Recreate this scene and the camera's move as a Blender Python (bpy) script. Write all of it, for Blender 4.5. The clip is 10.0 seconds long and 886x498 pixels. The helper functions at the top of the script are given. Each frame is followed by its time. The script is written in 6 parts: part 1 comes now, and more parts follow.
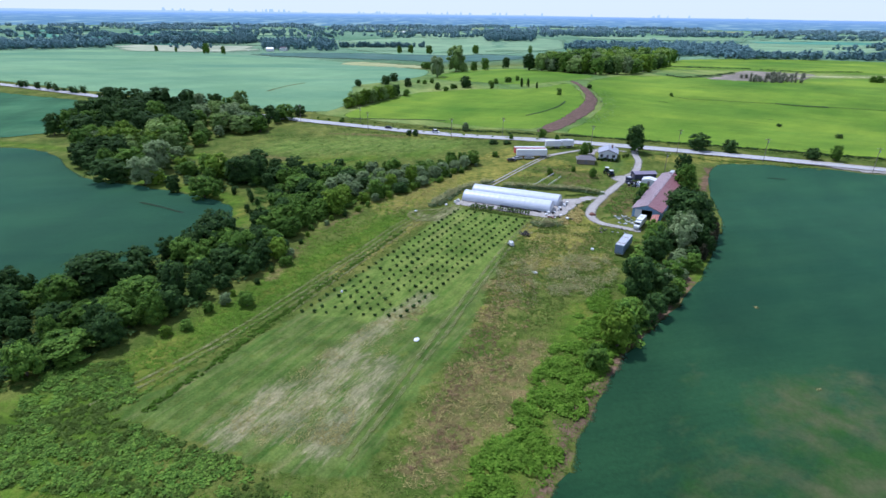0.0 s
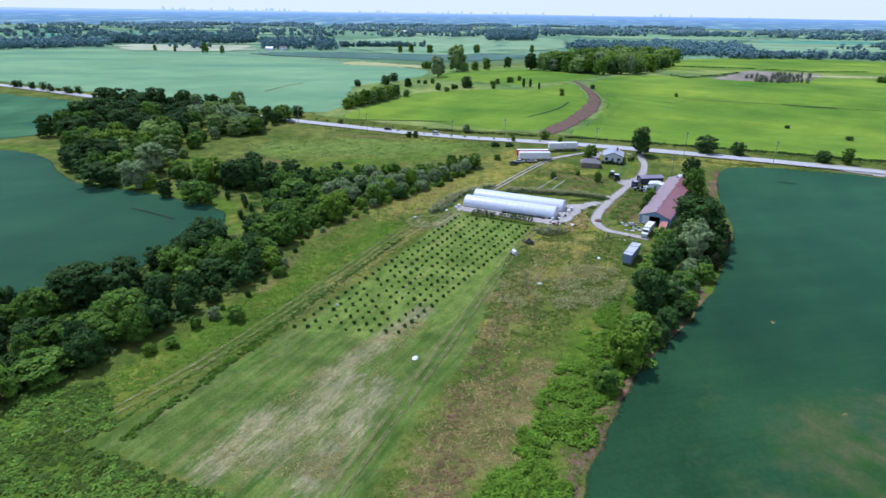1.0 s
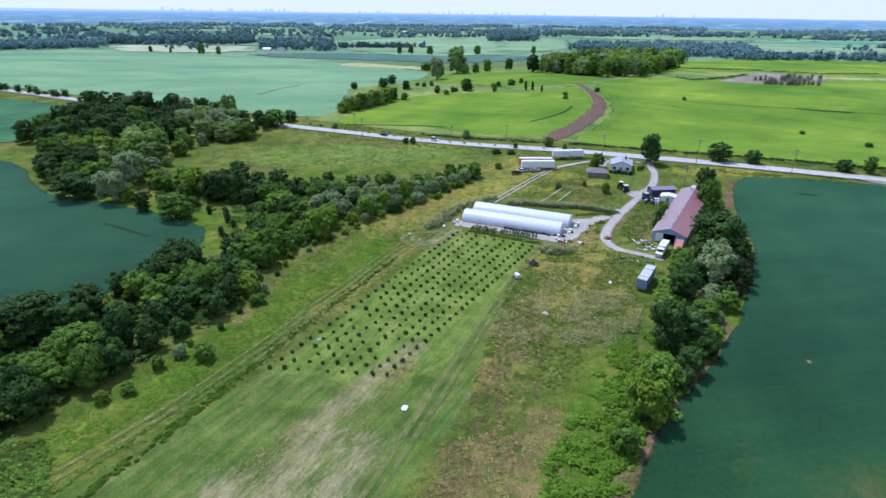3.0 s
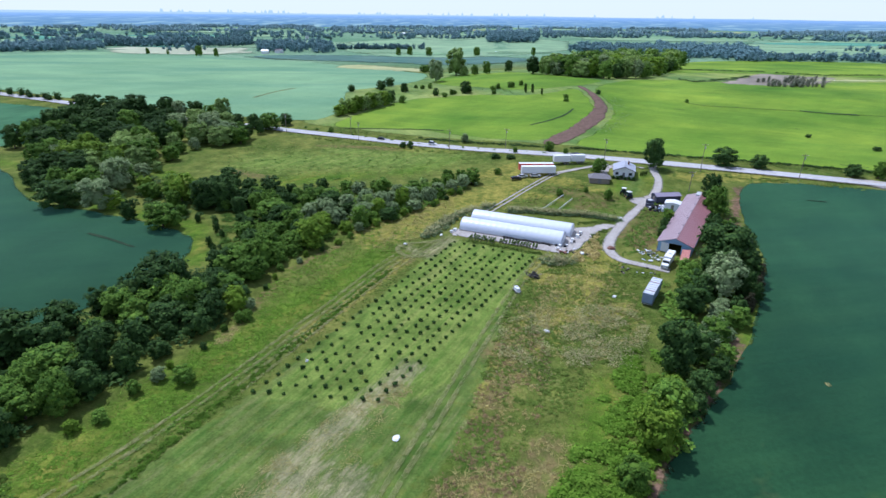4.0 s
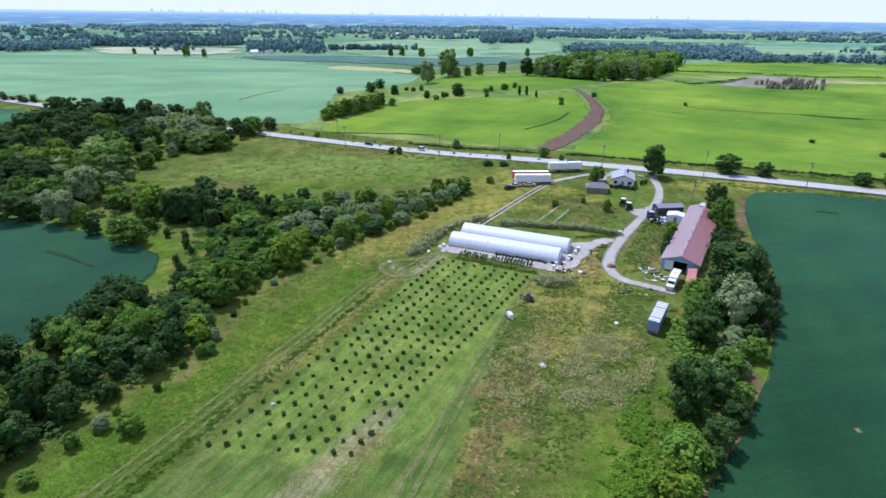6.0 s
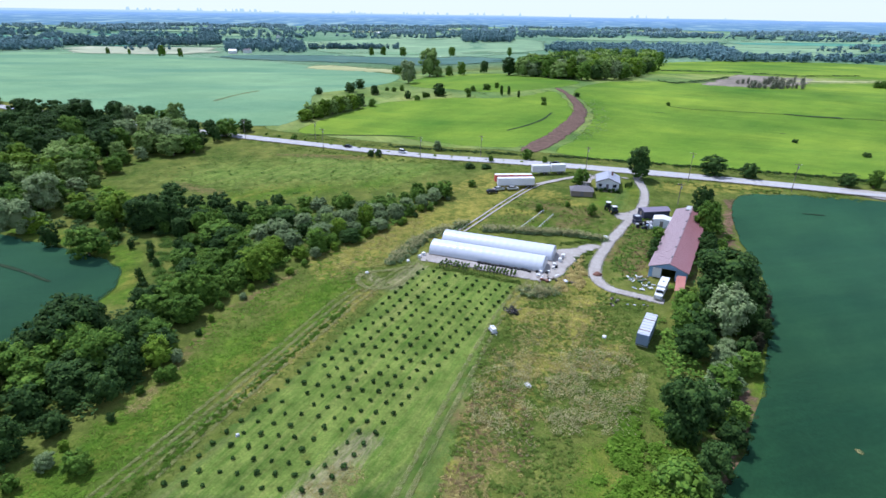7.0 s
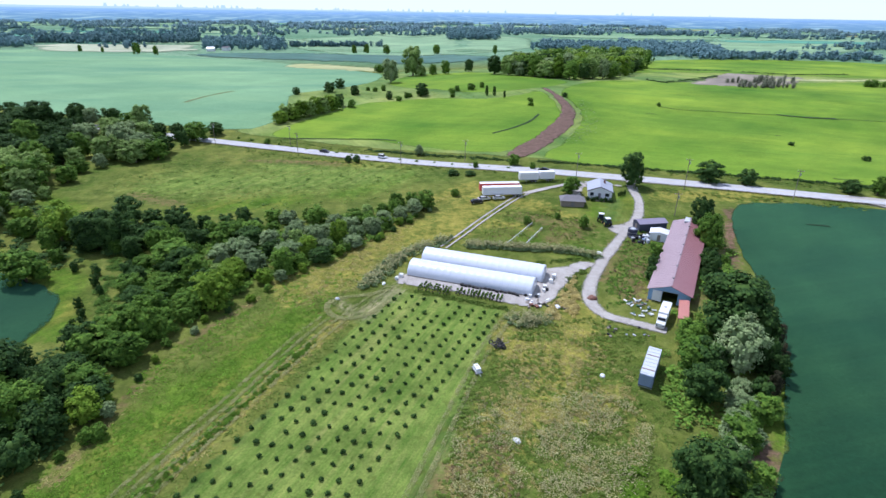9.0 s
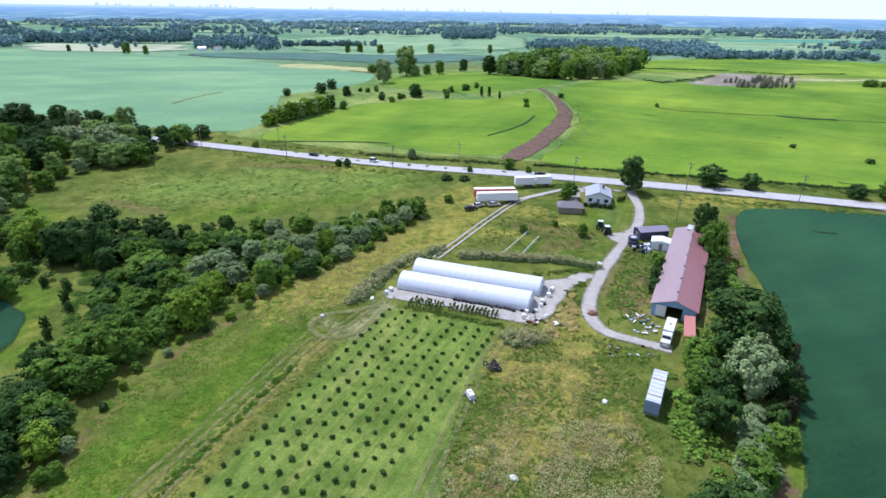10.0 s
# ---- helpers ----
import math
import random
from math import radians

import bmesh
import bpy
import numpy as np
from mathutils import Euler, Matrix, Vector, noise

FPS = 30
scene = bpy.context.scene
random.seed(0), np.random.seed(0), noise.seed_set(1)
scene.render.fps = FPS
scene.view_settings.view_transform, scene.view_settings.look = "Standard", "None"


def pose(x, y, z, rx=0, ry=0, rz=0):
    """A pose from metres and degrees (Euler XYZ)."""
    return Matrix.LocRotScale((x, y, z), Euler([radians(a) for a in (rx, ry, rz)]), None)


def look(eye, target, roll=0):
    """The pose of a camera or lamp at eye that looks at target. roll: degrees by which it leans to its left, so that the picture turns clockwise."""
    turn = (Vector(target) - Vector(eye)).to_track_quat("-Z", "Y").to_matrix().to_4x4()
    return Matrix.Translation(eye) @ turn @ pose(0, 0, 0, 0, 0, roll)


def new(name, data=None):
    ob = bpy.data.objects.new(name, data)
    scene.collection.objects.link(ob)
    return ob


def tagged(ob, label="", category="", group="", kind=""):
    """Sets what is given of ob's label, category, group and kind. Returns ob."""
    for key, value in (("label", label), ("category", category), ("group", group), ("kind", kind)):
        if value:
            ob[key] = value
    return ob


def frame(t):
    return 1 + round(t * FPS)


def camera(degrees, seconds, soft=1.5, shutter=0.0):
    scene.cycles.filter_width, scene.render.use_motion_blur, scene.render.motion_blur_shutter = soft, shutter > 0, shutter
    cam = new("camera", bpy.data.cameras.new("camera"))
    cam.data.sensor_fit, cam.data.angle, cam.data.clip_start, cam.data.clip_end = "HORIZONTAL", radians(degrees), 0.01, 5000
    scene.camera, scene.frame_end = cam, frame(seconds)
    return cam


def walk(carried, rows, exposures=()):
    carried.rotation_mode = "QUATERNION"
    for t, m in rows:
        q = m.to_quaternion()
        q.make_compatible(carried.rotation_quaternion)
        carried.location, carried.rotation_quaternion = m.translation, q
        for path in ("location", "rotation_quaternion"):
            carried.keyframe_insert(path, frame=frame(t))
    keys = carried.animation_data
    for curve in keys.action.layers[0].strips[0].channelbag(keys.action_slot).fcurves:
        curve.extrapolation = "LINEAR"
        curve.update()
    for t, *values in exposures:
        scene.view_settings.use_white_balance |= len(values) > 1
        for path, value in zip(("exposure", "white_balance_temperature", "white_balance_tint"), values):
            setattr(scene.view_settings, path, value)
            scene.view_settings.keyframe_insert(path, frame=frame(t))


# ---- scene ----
cam = camera(78.1, 10.0)
PATH = [
    (0, (-31.261, -190.312, 65.897), (-31.342, -188.478, 65.104), 0.7),
    (0.5, (-31.345, -186.662, 65.904), (-31.427, -184.829, 65.109), 0.7),
    (1, (-31.434, -182.982, 65.913), (-31.518, -181.149, 65.117), 0.7),
    (1.5, (-31.442, -179.213, 65.885), (-31.527, -177.38, 65.088), 0.7),
    (2, (-31.354, -175.299, 65.854), (-31.441, -173.467, 65.056), 0.7),
    (2.5, (-31.166, -171.316, 65.866), (-31.253, -169.483, 65.069), 0.7),
    (4, (-30.287, -160.1, 65.928), (-30.375, -158.265, 65.137), 0.6),
    (4.5, (-29.93, -156.677, 65.886), (-30.017, -154.841, 65.097), 0.6),
    (5, (-29.651, -153.333, 65.847), (-29.738, -151.497, 65.06), 0.7),
    (5.5, (-29.349, -149.987, 65.814), (-29.434, -148.151, 65.026), 0.7),
    (7, (-27.858, -139.102, 65.681), (-27.87, -137.266, 64.889), 0.8),
    (7.5, (-27.384, -135.103, 65.656), (-27.379, -133.267, 64.863), 0.8),
    (8, (-26.861, -131.097, 65.61), (-26.841, -129.263, 64.814), 0.9),
    (8.5, (-26.361, -127.11, 65.596), (-26.334, -125.276, 64.799), 0.9),
    (9, (-25.863, -123.125, 65.594), (-25.829, -121.292, 64.794), 0.9),
    (9.5, (-25.312, -119.089, 65.555), (-25.272, -117.257, 64.753), 0.9),
    (10, (-24.721, -114.858, 65.551), (-24.672, -113.027, 64.749), 0.9),
]
EXPOSE = [(0, -0.06, 5400, 18), (2.5, 0.0, 5440, 18), (5, 0.06, 5500, 18), (7.5, 0.13, 5580, 18), (10, 0.2, 5680, 18)]
walk(cam, [(t, look(eye, target, roll)) for t, eye, target, roll in PATH], EXPOSE)

from mathutils.geometry import delaunay_2d_cdt

# ---------------------------------------------------------------- light
SUN_AZ = math.atan2(-0.72, 0.69)          # from the +y axis, towards +x
SUN_EL = radians(62)
world = bpy.data.worlds.new("sky")
scene.world = world
world.use_nodes = True
sky = world.node_tree.nodes.new("ShaderNodeTexSky")
sky.sky_type, sky.sun_disc = "NISHITA", False
sky.sun_elevation, sky.sun_rotation = SUN_EL, SUN_AZ
sky.altitude, sky.air_density, sky.dust_density, sky.ozone_density = 100, 1.0, 0.4, 2.5
veil = world.node_tree.nodes.new("ShaderNodeMix")       # thin high cloud, denser towards the horizon
veil.data_type = "RGBA"
veil.inputs[7].default_value = (7.3, 8.0, 8.8, 1)
sky_dir = world.node_tree.nodes.new("ShaderNodeTexCoord")
sky_up = world.node_tree.nodes.new("ShaderNodeSeparateXYZ")
thickness = world.node_tree.nodes.new("ShaderNodeMapRange")
thickness.inputs[1].default_value, thickness.inputs[2].default_value = 0.0, 0.6
thickness.inputs[3].default_value, thickness.inputs[4].default_value = 0.92, 0.35
world.node_tree.links.new(sky_dir.outputs["Generated"], sky_up.inputs[0])
world.node_tree.links.new(sky_up.outputs[2], thickness.inputs[0])
world.node_tree.links.new(thickness.outputs[0], veil.inputs[0])
world.node_tree.links.new(sky.outputs[0], veil.inputs[6])
world.node_tree.links.new(veil.outputs[2], world.node_tree.nodes["Background"].inputs[0])
world.node_tree.nodes["Background"].inputs[1].default_value = 0.115
sun_data = bpy.data.lights.new("sun", "SUN")
sun_data.energy, sun_data.angle, sun_data.color = 4.1, radians(1.2), (1.0, 0.97, 0.92)
sun = new("sun", sun_data)
sun_dir = Vector((math.sin(SUN_AZ) * math.cos(SUN_EL), math.cos(SUN_AZ) * math.cos(SUN_EL), math.sin(SUN_EL)))
sun.matrix_world = look(sun_dir * 300, (0, 0, 0))


# ---------------------------------------------------------------- materials
class Nodes:
    """A short way of writing a node material."""

    def __init__(self, name, rough=0.9, metal=0.0, spec=0.3):
        self.m = bpy.data.materials.new(name)
        self.m.use_nodes = True
        self.t = self.m.node_tree
        self.b = self.t.nodes["Principled BSDF"]
        self.b.inputs["Roughness"].default_value = rough
        self.b.inputs["Metallic"].default_value = metal
        self.b.inputs["Specular IOR Level"].default_value = spec
        self.pos = self.t.nodes.new("ShaderNodeNewGeometry").outputs["Position"]

    def node(self, kind):
        return self.t.nodes.new(kind)

    def link(self, a, b):
        self.t.links.new(a, b)

    def noise(self, scale, detail=4, rough=0.6, stretch=None, coord=None):
        n = self.node("ShaderNodeTexNoise")
        n.inputs["Scale"].default_value, n.inputs["Detail"].default_value = scale, detail
        n.inputs["Roughness"].default_value = rough
        src = coord or self.pos
        if stretch:
            mp = self.node("ShaderNodeMapping")
            mp.vector_type = "TEXTURE"
            mp.inputs["Rotation"].default_value[2] = radians(stretch[0])
            mp.inputs["Scale"].default_value = [1 / v for v in stretch[1]]
            self.link(src, mp.inputs["Vector"])
            src = mp.outputs[0]
        self.link(src, n.inputs["Vector"])
        return n.outputs["Fac"]

    def ramp(self, fac, lo, hi, a=0.35, b=0.65):
        n = self.node("ShaderNodeValToRGB")
        e = n.color_ramp.elements
        e[0].position, e[1].position = a, b
        e[0].color, e[1].color = (*lo, 1), (*hi, 1)
        self.link(fac, n.inputs[0])
        return n.outputs[0]

    def mix(self, fac, a, b, kind="MIX"):
        n = self.node("ShaderNodeMix")
        n.data_type, n.blend_type = "RGBA", kind
        for v, s in ((fac, n.inputs[0]), (a, n.inputs[6]), (b, n.inputs[7])):
            if isinstance(v, (int, float)):
                s.default_value = v
            elif isinstance(v, tuple):
                s.default_value = (*v, 1)
            else:
                self.link(v, s)
        return n.outputs[2]

    def math(self, op, a, b=0.0, clamp=False):
        n = self.node("ShaderNodeMath")
        n.operation, n.use_clamp = op, clamp
        for v, s in ((a, n.inputs[0]), (b, n.inputs[1])):
            if isinstance(v, (int, float)):
                s.default_value = v
            else:
                self.link(v, s)
        return n.outputs[0]

    def attr(self, name):
        n = self.node("ShaderNodeAttribute")
        n.attribute_name = name
        return n.outputs["Fac"]

    def random(self):
        return self.node("ShaderNodeObjectInfo").outputs["Random"]

    def island(self):
        return self.t.nodes.new("ShaderNodeNewGeometry").outputs["Random Per Island"]

    def color(self, c):
        if isinstance(c, tuple):
            self.b.inputs["Base Color"].default_value = (*c, 1)
        else:
            self.link(c, self.b.inputs["Base Color"])

    def bump(self, h, strength=0.4, dist=0.1):
        n = self.node("ShaderNodeBump")
        n.inputs["Strength"].default_value, n.inputs["Distance"].default_value = strength, dist
        self.link(h, n.inputs["Height"])
        self.link(n.outputs[0], self.b.inputs["Normal"])


def painted(name, c, rough=0.5, metal=0.0, dirt=0.25, scale=1.5):
    """Paint, plastic or metal with faint dirt and small unevenness."""
    m = Nodes(name, rough, metal, 0.4)
    d = m.noise(scale, 6, 0.7)
    m.color(m.mix(m.math("MULTIPLY", d, dirt * 1.6), c, tuple(v * 0.55 + 0.02 for v in c)))
    m.bump(m.noise(scale * 6, 3), 0.15, 0.02)
    return m.m


def thin(m, at, grain, amount):
    """Lets the ground show through towards the rim of a patch, in an uneven line."""
    tr, mx = m.node("ShaderNodeBsdfTransparent"), m.node("ShaderNodeMixShader")
    rim = m.math("ADD", m.attr("rim"), m.math("MULTIPLY", m.math("SUBTRACT", grain, 0.5), amount))
    m.link(m.math("MULTIPLY", m.math("SUBTRACT", rim, at), 3.0, True), mx.inputs[0])
    m.link(m.b.outputs[0], mx.inputs[1])
    m.link(tr.outputs[0], mx.inputs[2])
    m.link(mx.outputs[0], m.t.nodes["Material Output"].inputs[0])


def crop(name, lo, hi, streak, rows=0.0, scale=0.02, gloss=0.05, fade=0.78, ragged=1.1, band=None, sheen=0.0, drill=0.0, mottle=1.0, poor=None):
    """A closed canopy of a field crop."""
    m = Nodes(name, 0.85 if gloss < 0.1 else 0.6, 0, gloss)
    big = m.noise(scale, 5, 0.55)
    c = m.ramp(big, lo, hi, 0.3, 0.7)
    c = m.mix(m.math("MULTIPLY", m.noise(0.06, 5, 0.6, (rows, (1, 0.12, 1))), 0.6), c, streak)
    c = m.mix(mottle, c, m.ramp(m.noise(0.05, 4, 0.6, (rows + 60, (1, 0.35, 1))), (0.8, 0.82, 0.84), (1.16, 1.14, 1.12), 0.35, 0.65), "MULTIPLY")
    if band:
        c = m.mix(m.math("MULTIPLY", m.math("SUBTRACT", m.noise(0.014, 4, 0.55, (8, (0.22, 1, 1))), 0.5, True), 5.0, True), c, band)
    fine = m.ramp(m.noise(1.1, 6, 0.75), (0.78, 0.78, 0.78), (1.18, 1.18, 1.18), 0.3, 0.7)
    c = m.mix(1.0, c, fine, "MULTIPLY")
    if drill:
        lines = m.ramp(m.noise(0.5, 4, 0.7, (rows, (1, 0.015, 1))), (1 - drill,) * 3, (1 + drill,) * 3, 0.35, 0.65)
        worn = m.ramp(m.noise(0.022, 6, 0.68, (rows, (1, 0.3, 1))), (0.55, 0.72, 0.72), (1.22, 1.14, 1.02), 0.38, 0.62)
        c = m.mix(mottle, m.mix(1.0, c, lines, "MULTIPLY"), worn, "MULTIPLY")
    if poor:
        d = m.node("ShaderNodeVectorMath")
        d.operation = "DISTANCE"
        m.link(m.pos, d.inputs[0])
        d.inputs[1].default_value = (poor[0], poor[1], 0)
        near = m.math("SUBTRACT", 1.0, m.math("DIVIDE", d.outputs["Value"], poor[2]))
        near = m.math("ADD", near, m.math("MULTIPLY", m.math("SUBTRACT", m.noise(0.1, 7, 0.62, (rows + 20, (1, 0.5, 1))), 0.5), 2.2))
        weak = m.ramp(m.noise(0.13, 6, 0.6), (0.026, 0.07, 0.009), (0.078, 0.086, 0.034), 0.38, 0.62)
        c = m.mix(m.math("MULTIPLY", near, 1.8, True), c, m.mix(1.0, weak, fine, "MULTIPLY"))
    m.color(c)
    m.b.inputs["Sheen Weight"].default_value, m.b.inputs["Sheen Roughness"].default_value = sheen, 0.45
    m.b.inputs["Sheen Tint"].default_value = (0.35, 0.9, 0.6, 1)
    m.bump(m.noise(2.2, 6, 0.75), 0.16, 0.25)
    thin(m, fade, m.noise(0.8, 7, 0.8), ragged)
    return m.m


def leaves(name, lo, hi, trans=0.25):
    m = Nodes(name, 0.7, 0, 0.06)
    c = m.ramp(m.island(), lo, hi, 0.0, 1.0)
    tone = m.ramp(m.random(), (0.72, 0.75, 0.7), (1.25, 1.2, 1.15), 0, 1)
    c = m.mix(1.0, c, tone, "MULTIPLY")
    c = m.mix(0.5, c, m.mix(1.0, c, m.ramp(m.noise(0.5, 3), (0.6, 0.6, 0.6), (1.4, 1.4, 1.3)), "MULTIPLY"))
    m.color(c)
    tr = m.node("ShaderNodeBsdfTranslucent")
    m.link(c, tr.inputs[0])
    mx = m.node("ShaderNodeMixShader")
    mx.inputs[0].default_value = trans
    m.link(m.b.outputs[0], mx.inputs[1])
    m.link(tr.outputs[0], mx.inputs[2])
    m.link(mx.outputs[0], m.t.nodes["Material Output"].inputs[0])
    return m.m


def gravel(name, lo, hi, grass=0.25, fade=0.56):
    m = Nodes(name, 0.95, 0, 0.2)
    c = m.ramp(m.noise(0.35, 6, 0.7), lo, hi, 0.3, 0.7)
    c = m.mix(1.0, c, m.ramp(m.noise(6, 3), (0.75, 0.75, 0.75), (1.2, 1.2, 1.2)), "MULTIPLY")
    g = m.math("MULTIPLY", m.math("SUBTRACT", m.noise(0.5, 5, 0.7), 0.52, True), 6 * grass, True)
    c = m.mix(g, c, (0.10, 0.13, 0.04))
    m.color(c)
    m.bump(m.noise(5, 5, 0.7), 0.5, 0.06)
    if grass:
        thin(m, fade, m.noise(1.7, 8, 0.85), 1.7)
    return m.m


def worn_rut(name="worn_rut_earth", bare=0.36):
    """Earth showing in patches through the grass of a wheel rut."""
    m = Nodes(name, 0.95, 0, 0.1)
    m.color(m.ramp(m.noise(0.8, 5, 0.7), (0.16, 0.175, 0.06), (0.26, 0.25, 0.11), 0.3, 0.7))
    tr, mx = m.node("ShaderNodeBsdfTransparent"), m.node("ShaderNodeMixShader")
    gone = m.math("MULTIPLY", m.math("SUBTRACT", m.noise(0.45, 8, 0.8), bare, True), 3.2, True)
    m.link(gone, mx.inputs[0])
    m.link(m.b.outputs[0], mx.inputs[1])
    m.link(tr.outputs[0], mx.inputs[2])
    m.link(mx.outputs[0], m.t.nodes["Material Output"].inputs[0])
    return m.m


def ground_material():
    m = Nodes("meadow_grass", 0.95, 0, 0.04)
    n1, n2, n3 = m.noise(0.045, 5, 0.6), m.noise(0.45, 6, 0.72), m.noise(2.6, 5, 0.75)
    wild = m.ramp(n1, (0.058, 0.1, 0.015), (0.15, 0.165, 0.036), 0.35, 0.65)
    wild = m.mix(m.math("MULTIPLY", m.math("SUBTRACT", n2, 0.45, True), 3.0, True), wild, (0.16, 0.17, 0.05))
    lush = m.ramp(m.noise(0.12, 6, 0.7), (0.05, 0.112, 0.01), (0.12, 0.185, 0.022), 0.35, 0.65)
    lush = m.mix(m.math("MULTIPLY", m.math("SUBTRACT", m.noise(0.1, 6, 0.68, (-24.8, (1.2, 0.5, 1))), 0.5, True), 6.0, True), lush, (0.185, 0.19, 0.035))
    # Cloud shade is put into the mown green, darker than the orchard's.
    mown = m.ramp(m.noise(0.3, 5, 0.65, (-24.8, (1.8, 0.16, 1))), (0.056, 0.112, 0.019), (0.125, 0.172, 0.041), 0.35, 0.65)
    mown = m.mix(m.math("MULTIPLY", m.math("SUBTRACT", m.noise(0.35, 6, 0.7, (-24.8, (1.3, 0.12, 1))), 0.5, True), 4.0, True), mown, (0.2, 0.19, 0.08))
    dry = m.ramp(n2, (0.15, 0.165, 0.03), (0.265, 0.235, 0.055), 0.35, 0.65)
    rust = m.ramp(n2, (0.11, 0.12, 0.036), (0.185, 0.14, 0.06), 0.35, 0.65)
    bare = m.ramp(m.noise(0.5, 6, 0.7, (-24.8, (1.6, 0.2, 1))), (0.14, 0.155, 0.062), (0.29, 0.262, 0.15), 0.38, 0.62)
    bare = m.mix(m.math("MULTIPLY", m.math("SUBTRACT", m.noise(1.6, 7, 0.8, (-24.8, (1.3, 0.35, 1))), 0.47, True), 7.0, True), bare, (0.3, 0.27, 0.155))
    soil = m.ramp(n2, (0.085, 0.05, 0.035), (0.2, 0.13, 0.09), 0.35, 0.65)

    orchard = m.ramp(m.noise(0.6, 7, 0.75, (-24.8, (1.4, 0.12, 1))), (0.078, 0.152, 0.022), (0.19, 0.235, 0.056), 0.35, 0.65)
    orchard = m.mix(m.math("MULTIPLY", m.math("SUBTRACT", m.noise(0.3, 7, 0.75, (-24.8, (1.5, 0.06, 1))), 0.52, True), 5.0, True), orchard, (0.225, 0.23, 0.075))
    streak = m.noise(0.8, 8, 0.8, (-24.8, (1.5, 0.3, 1)))

    def where(name, hard=2.0):
        a = m.math("ADD", m.attr(name), m.math("MULTIPLY", m.math("SUBTRACT", streak if name == "bare" else n2, 0.55), 2.6))
        return m.math("MULTIPLY", m.math("SUBTRACT", a, 0.3), hard, True)

    # Distance haze is put into the far ground's green: paler and bluer.
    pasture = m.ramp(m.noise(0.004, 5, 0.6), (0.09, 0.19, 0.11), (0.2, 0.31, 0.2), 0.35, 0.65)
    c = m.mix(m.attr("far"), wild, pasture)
    for name, tone in (("lush", lush), ("dry", dry), ("mown", mown), ("orchard", orchard), ("rust", rust), ("bare", bare), ("soil", soil)):
        c = m.mix(where(name), c, tone)
    c = m.mix(1.0, c, m.ramp(m.noise(0.14, 5, 0.65), (0.68, 0.74, 0.66), (1.24, 1.2, 1.16), 0.36, 0.64), "MULTIPLY")
    c = m.mix(1.0, c, m.ramp(n3, (0.68, 0.68, 0.68), (1.3, 1.3, 1.3), 0.3, 0.7), "MULTIPLY")
    m.color(c)
    m.bump(m.math("ADD", m.math("MULTIPLY", n2, 0.7), m.math("MULTIPLY", n3, 0.5)), 0.55, 0.5)
    return m.m


M_GROUND = ground_material()
M_PASTURE = crop("rough_pasture", (0.15, 0.225, 0.045), (0.31, 0.34, 0.11), (0.12, 0.19, 0.05), 30, 0.05, drill=0.12)
M_CROP_DARK = crop("soybean_canopy", (0.0085, 0.037, 0.0145), (0.026, 0.08, 0.03), (0.012, 0.043, 0.018), 105, 0.012, 0.07, sheen=0.24, drill=0.07)
M_CROP_TEAL = crop("bluish_bean_canopy", (0.16, 0.285, 0.145), (0.25, 0.395, 0.21), (0.12, 0.24, 0.13), 70, 0.008, band=(0.11, 0.23, 0.14), drill=0.03, mottle=0.35)
M_CROP_LIGHT = crop("young_bright_crop", (0.078, 0.175, 0.016), (0.285, 0.38, 0.042), (0.08, 0.165, 0.02), 72, 0.012, drill=0.06, mottle=0.7)
M_CROP_MID = crop("half_grown_beans", (0.04, 0.125, 0.06), (0.085, 0.2, 0.1), (0.03, 0.09, 0.045), 105, 0.012, drill=0.07)
M_PALE_SOIL = crop("bare_greyish_soil", (0.19, 0.155, 0.14), (0.33, 0.275, 0.25), (0.2, 0.2, 0.11), 80, 0.03, 0.05, 0.6, 1.4)
M_CROP_STRAW = crop("ripe_grain", (0.32, 0.32, 0.14), (0.46, 0.42, 0.22), (0.24, 0.32, 0.14), 40, 0.02, 0.05, 0.35, 1.8)
M_CROP_HAY = crop("cut_hay", (0.34, 0.36, 0.24), (0.48, 0.46, 0.34), (0.24, 0.34, 0.2), 10, 0.02, 0.05, 0.35, 1.8)
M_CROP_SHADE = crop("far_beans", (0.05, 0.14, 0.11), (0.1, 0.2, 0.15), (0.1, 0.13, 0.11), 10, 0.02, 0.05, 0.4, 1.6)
# Far field colours with haze mixed in, paler and bluer than near crops.
M_CROP_HAZED_PALE = crop("hazed_pale_field", (0.16, 0.28, 0.15), (0.26, 0.36, 0.2), (0.19, 0.31, 0.18), 40, 0.01)
M_CROP_HAZED_BLUE = crop("hazed_far_maize", (0.07, 0.23, 0.16), (0.12, 0.31, 0.22), (0.1, 0.27, 0.18), 40, 0.01)
M_CROP_POOR = crop("soybean_canopy_with_poor_corner", (0.0085, 0.037, 0.0145), (0.026, 0.08, 0.03), (0.012, 0.043, 0.018), 105, 0.012, 0.07, sheen=0.24, drill=0.07, poor=(40, -127, 34))
M_HOOP = painted("film_over_hoop", (0.5, 0.54, 0.62), 0.4)
M_LEAF_DARK = leaves("dark_leaves", (0.022, 0.056, 0.016), (0.062, 0.118, 0.028), 0.16)
M_LEAF_MID = leaves("green_leaves", (0.05, 0.118, 0.018), (0.145, 0.25, 0.036), 0.2)
M_LEAF_LIGHT = leaves("light_leaves", (0.08, 0.165, 0.015), (0.19, 0.29, 0.032), 0.22)
M_LEAF_SILVER = leaves("silver_leaves", (0.11, 0.175, 0.07), (0.24, 0.31, 0.15), 0.15)
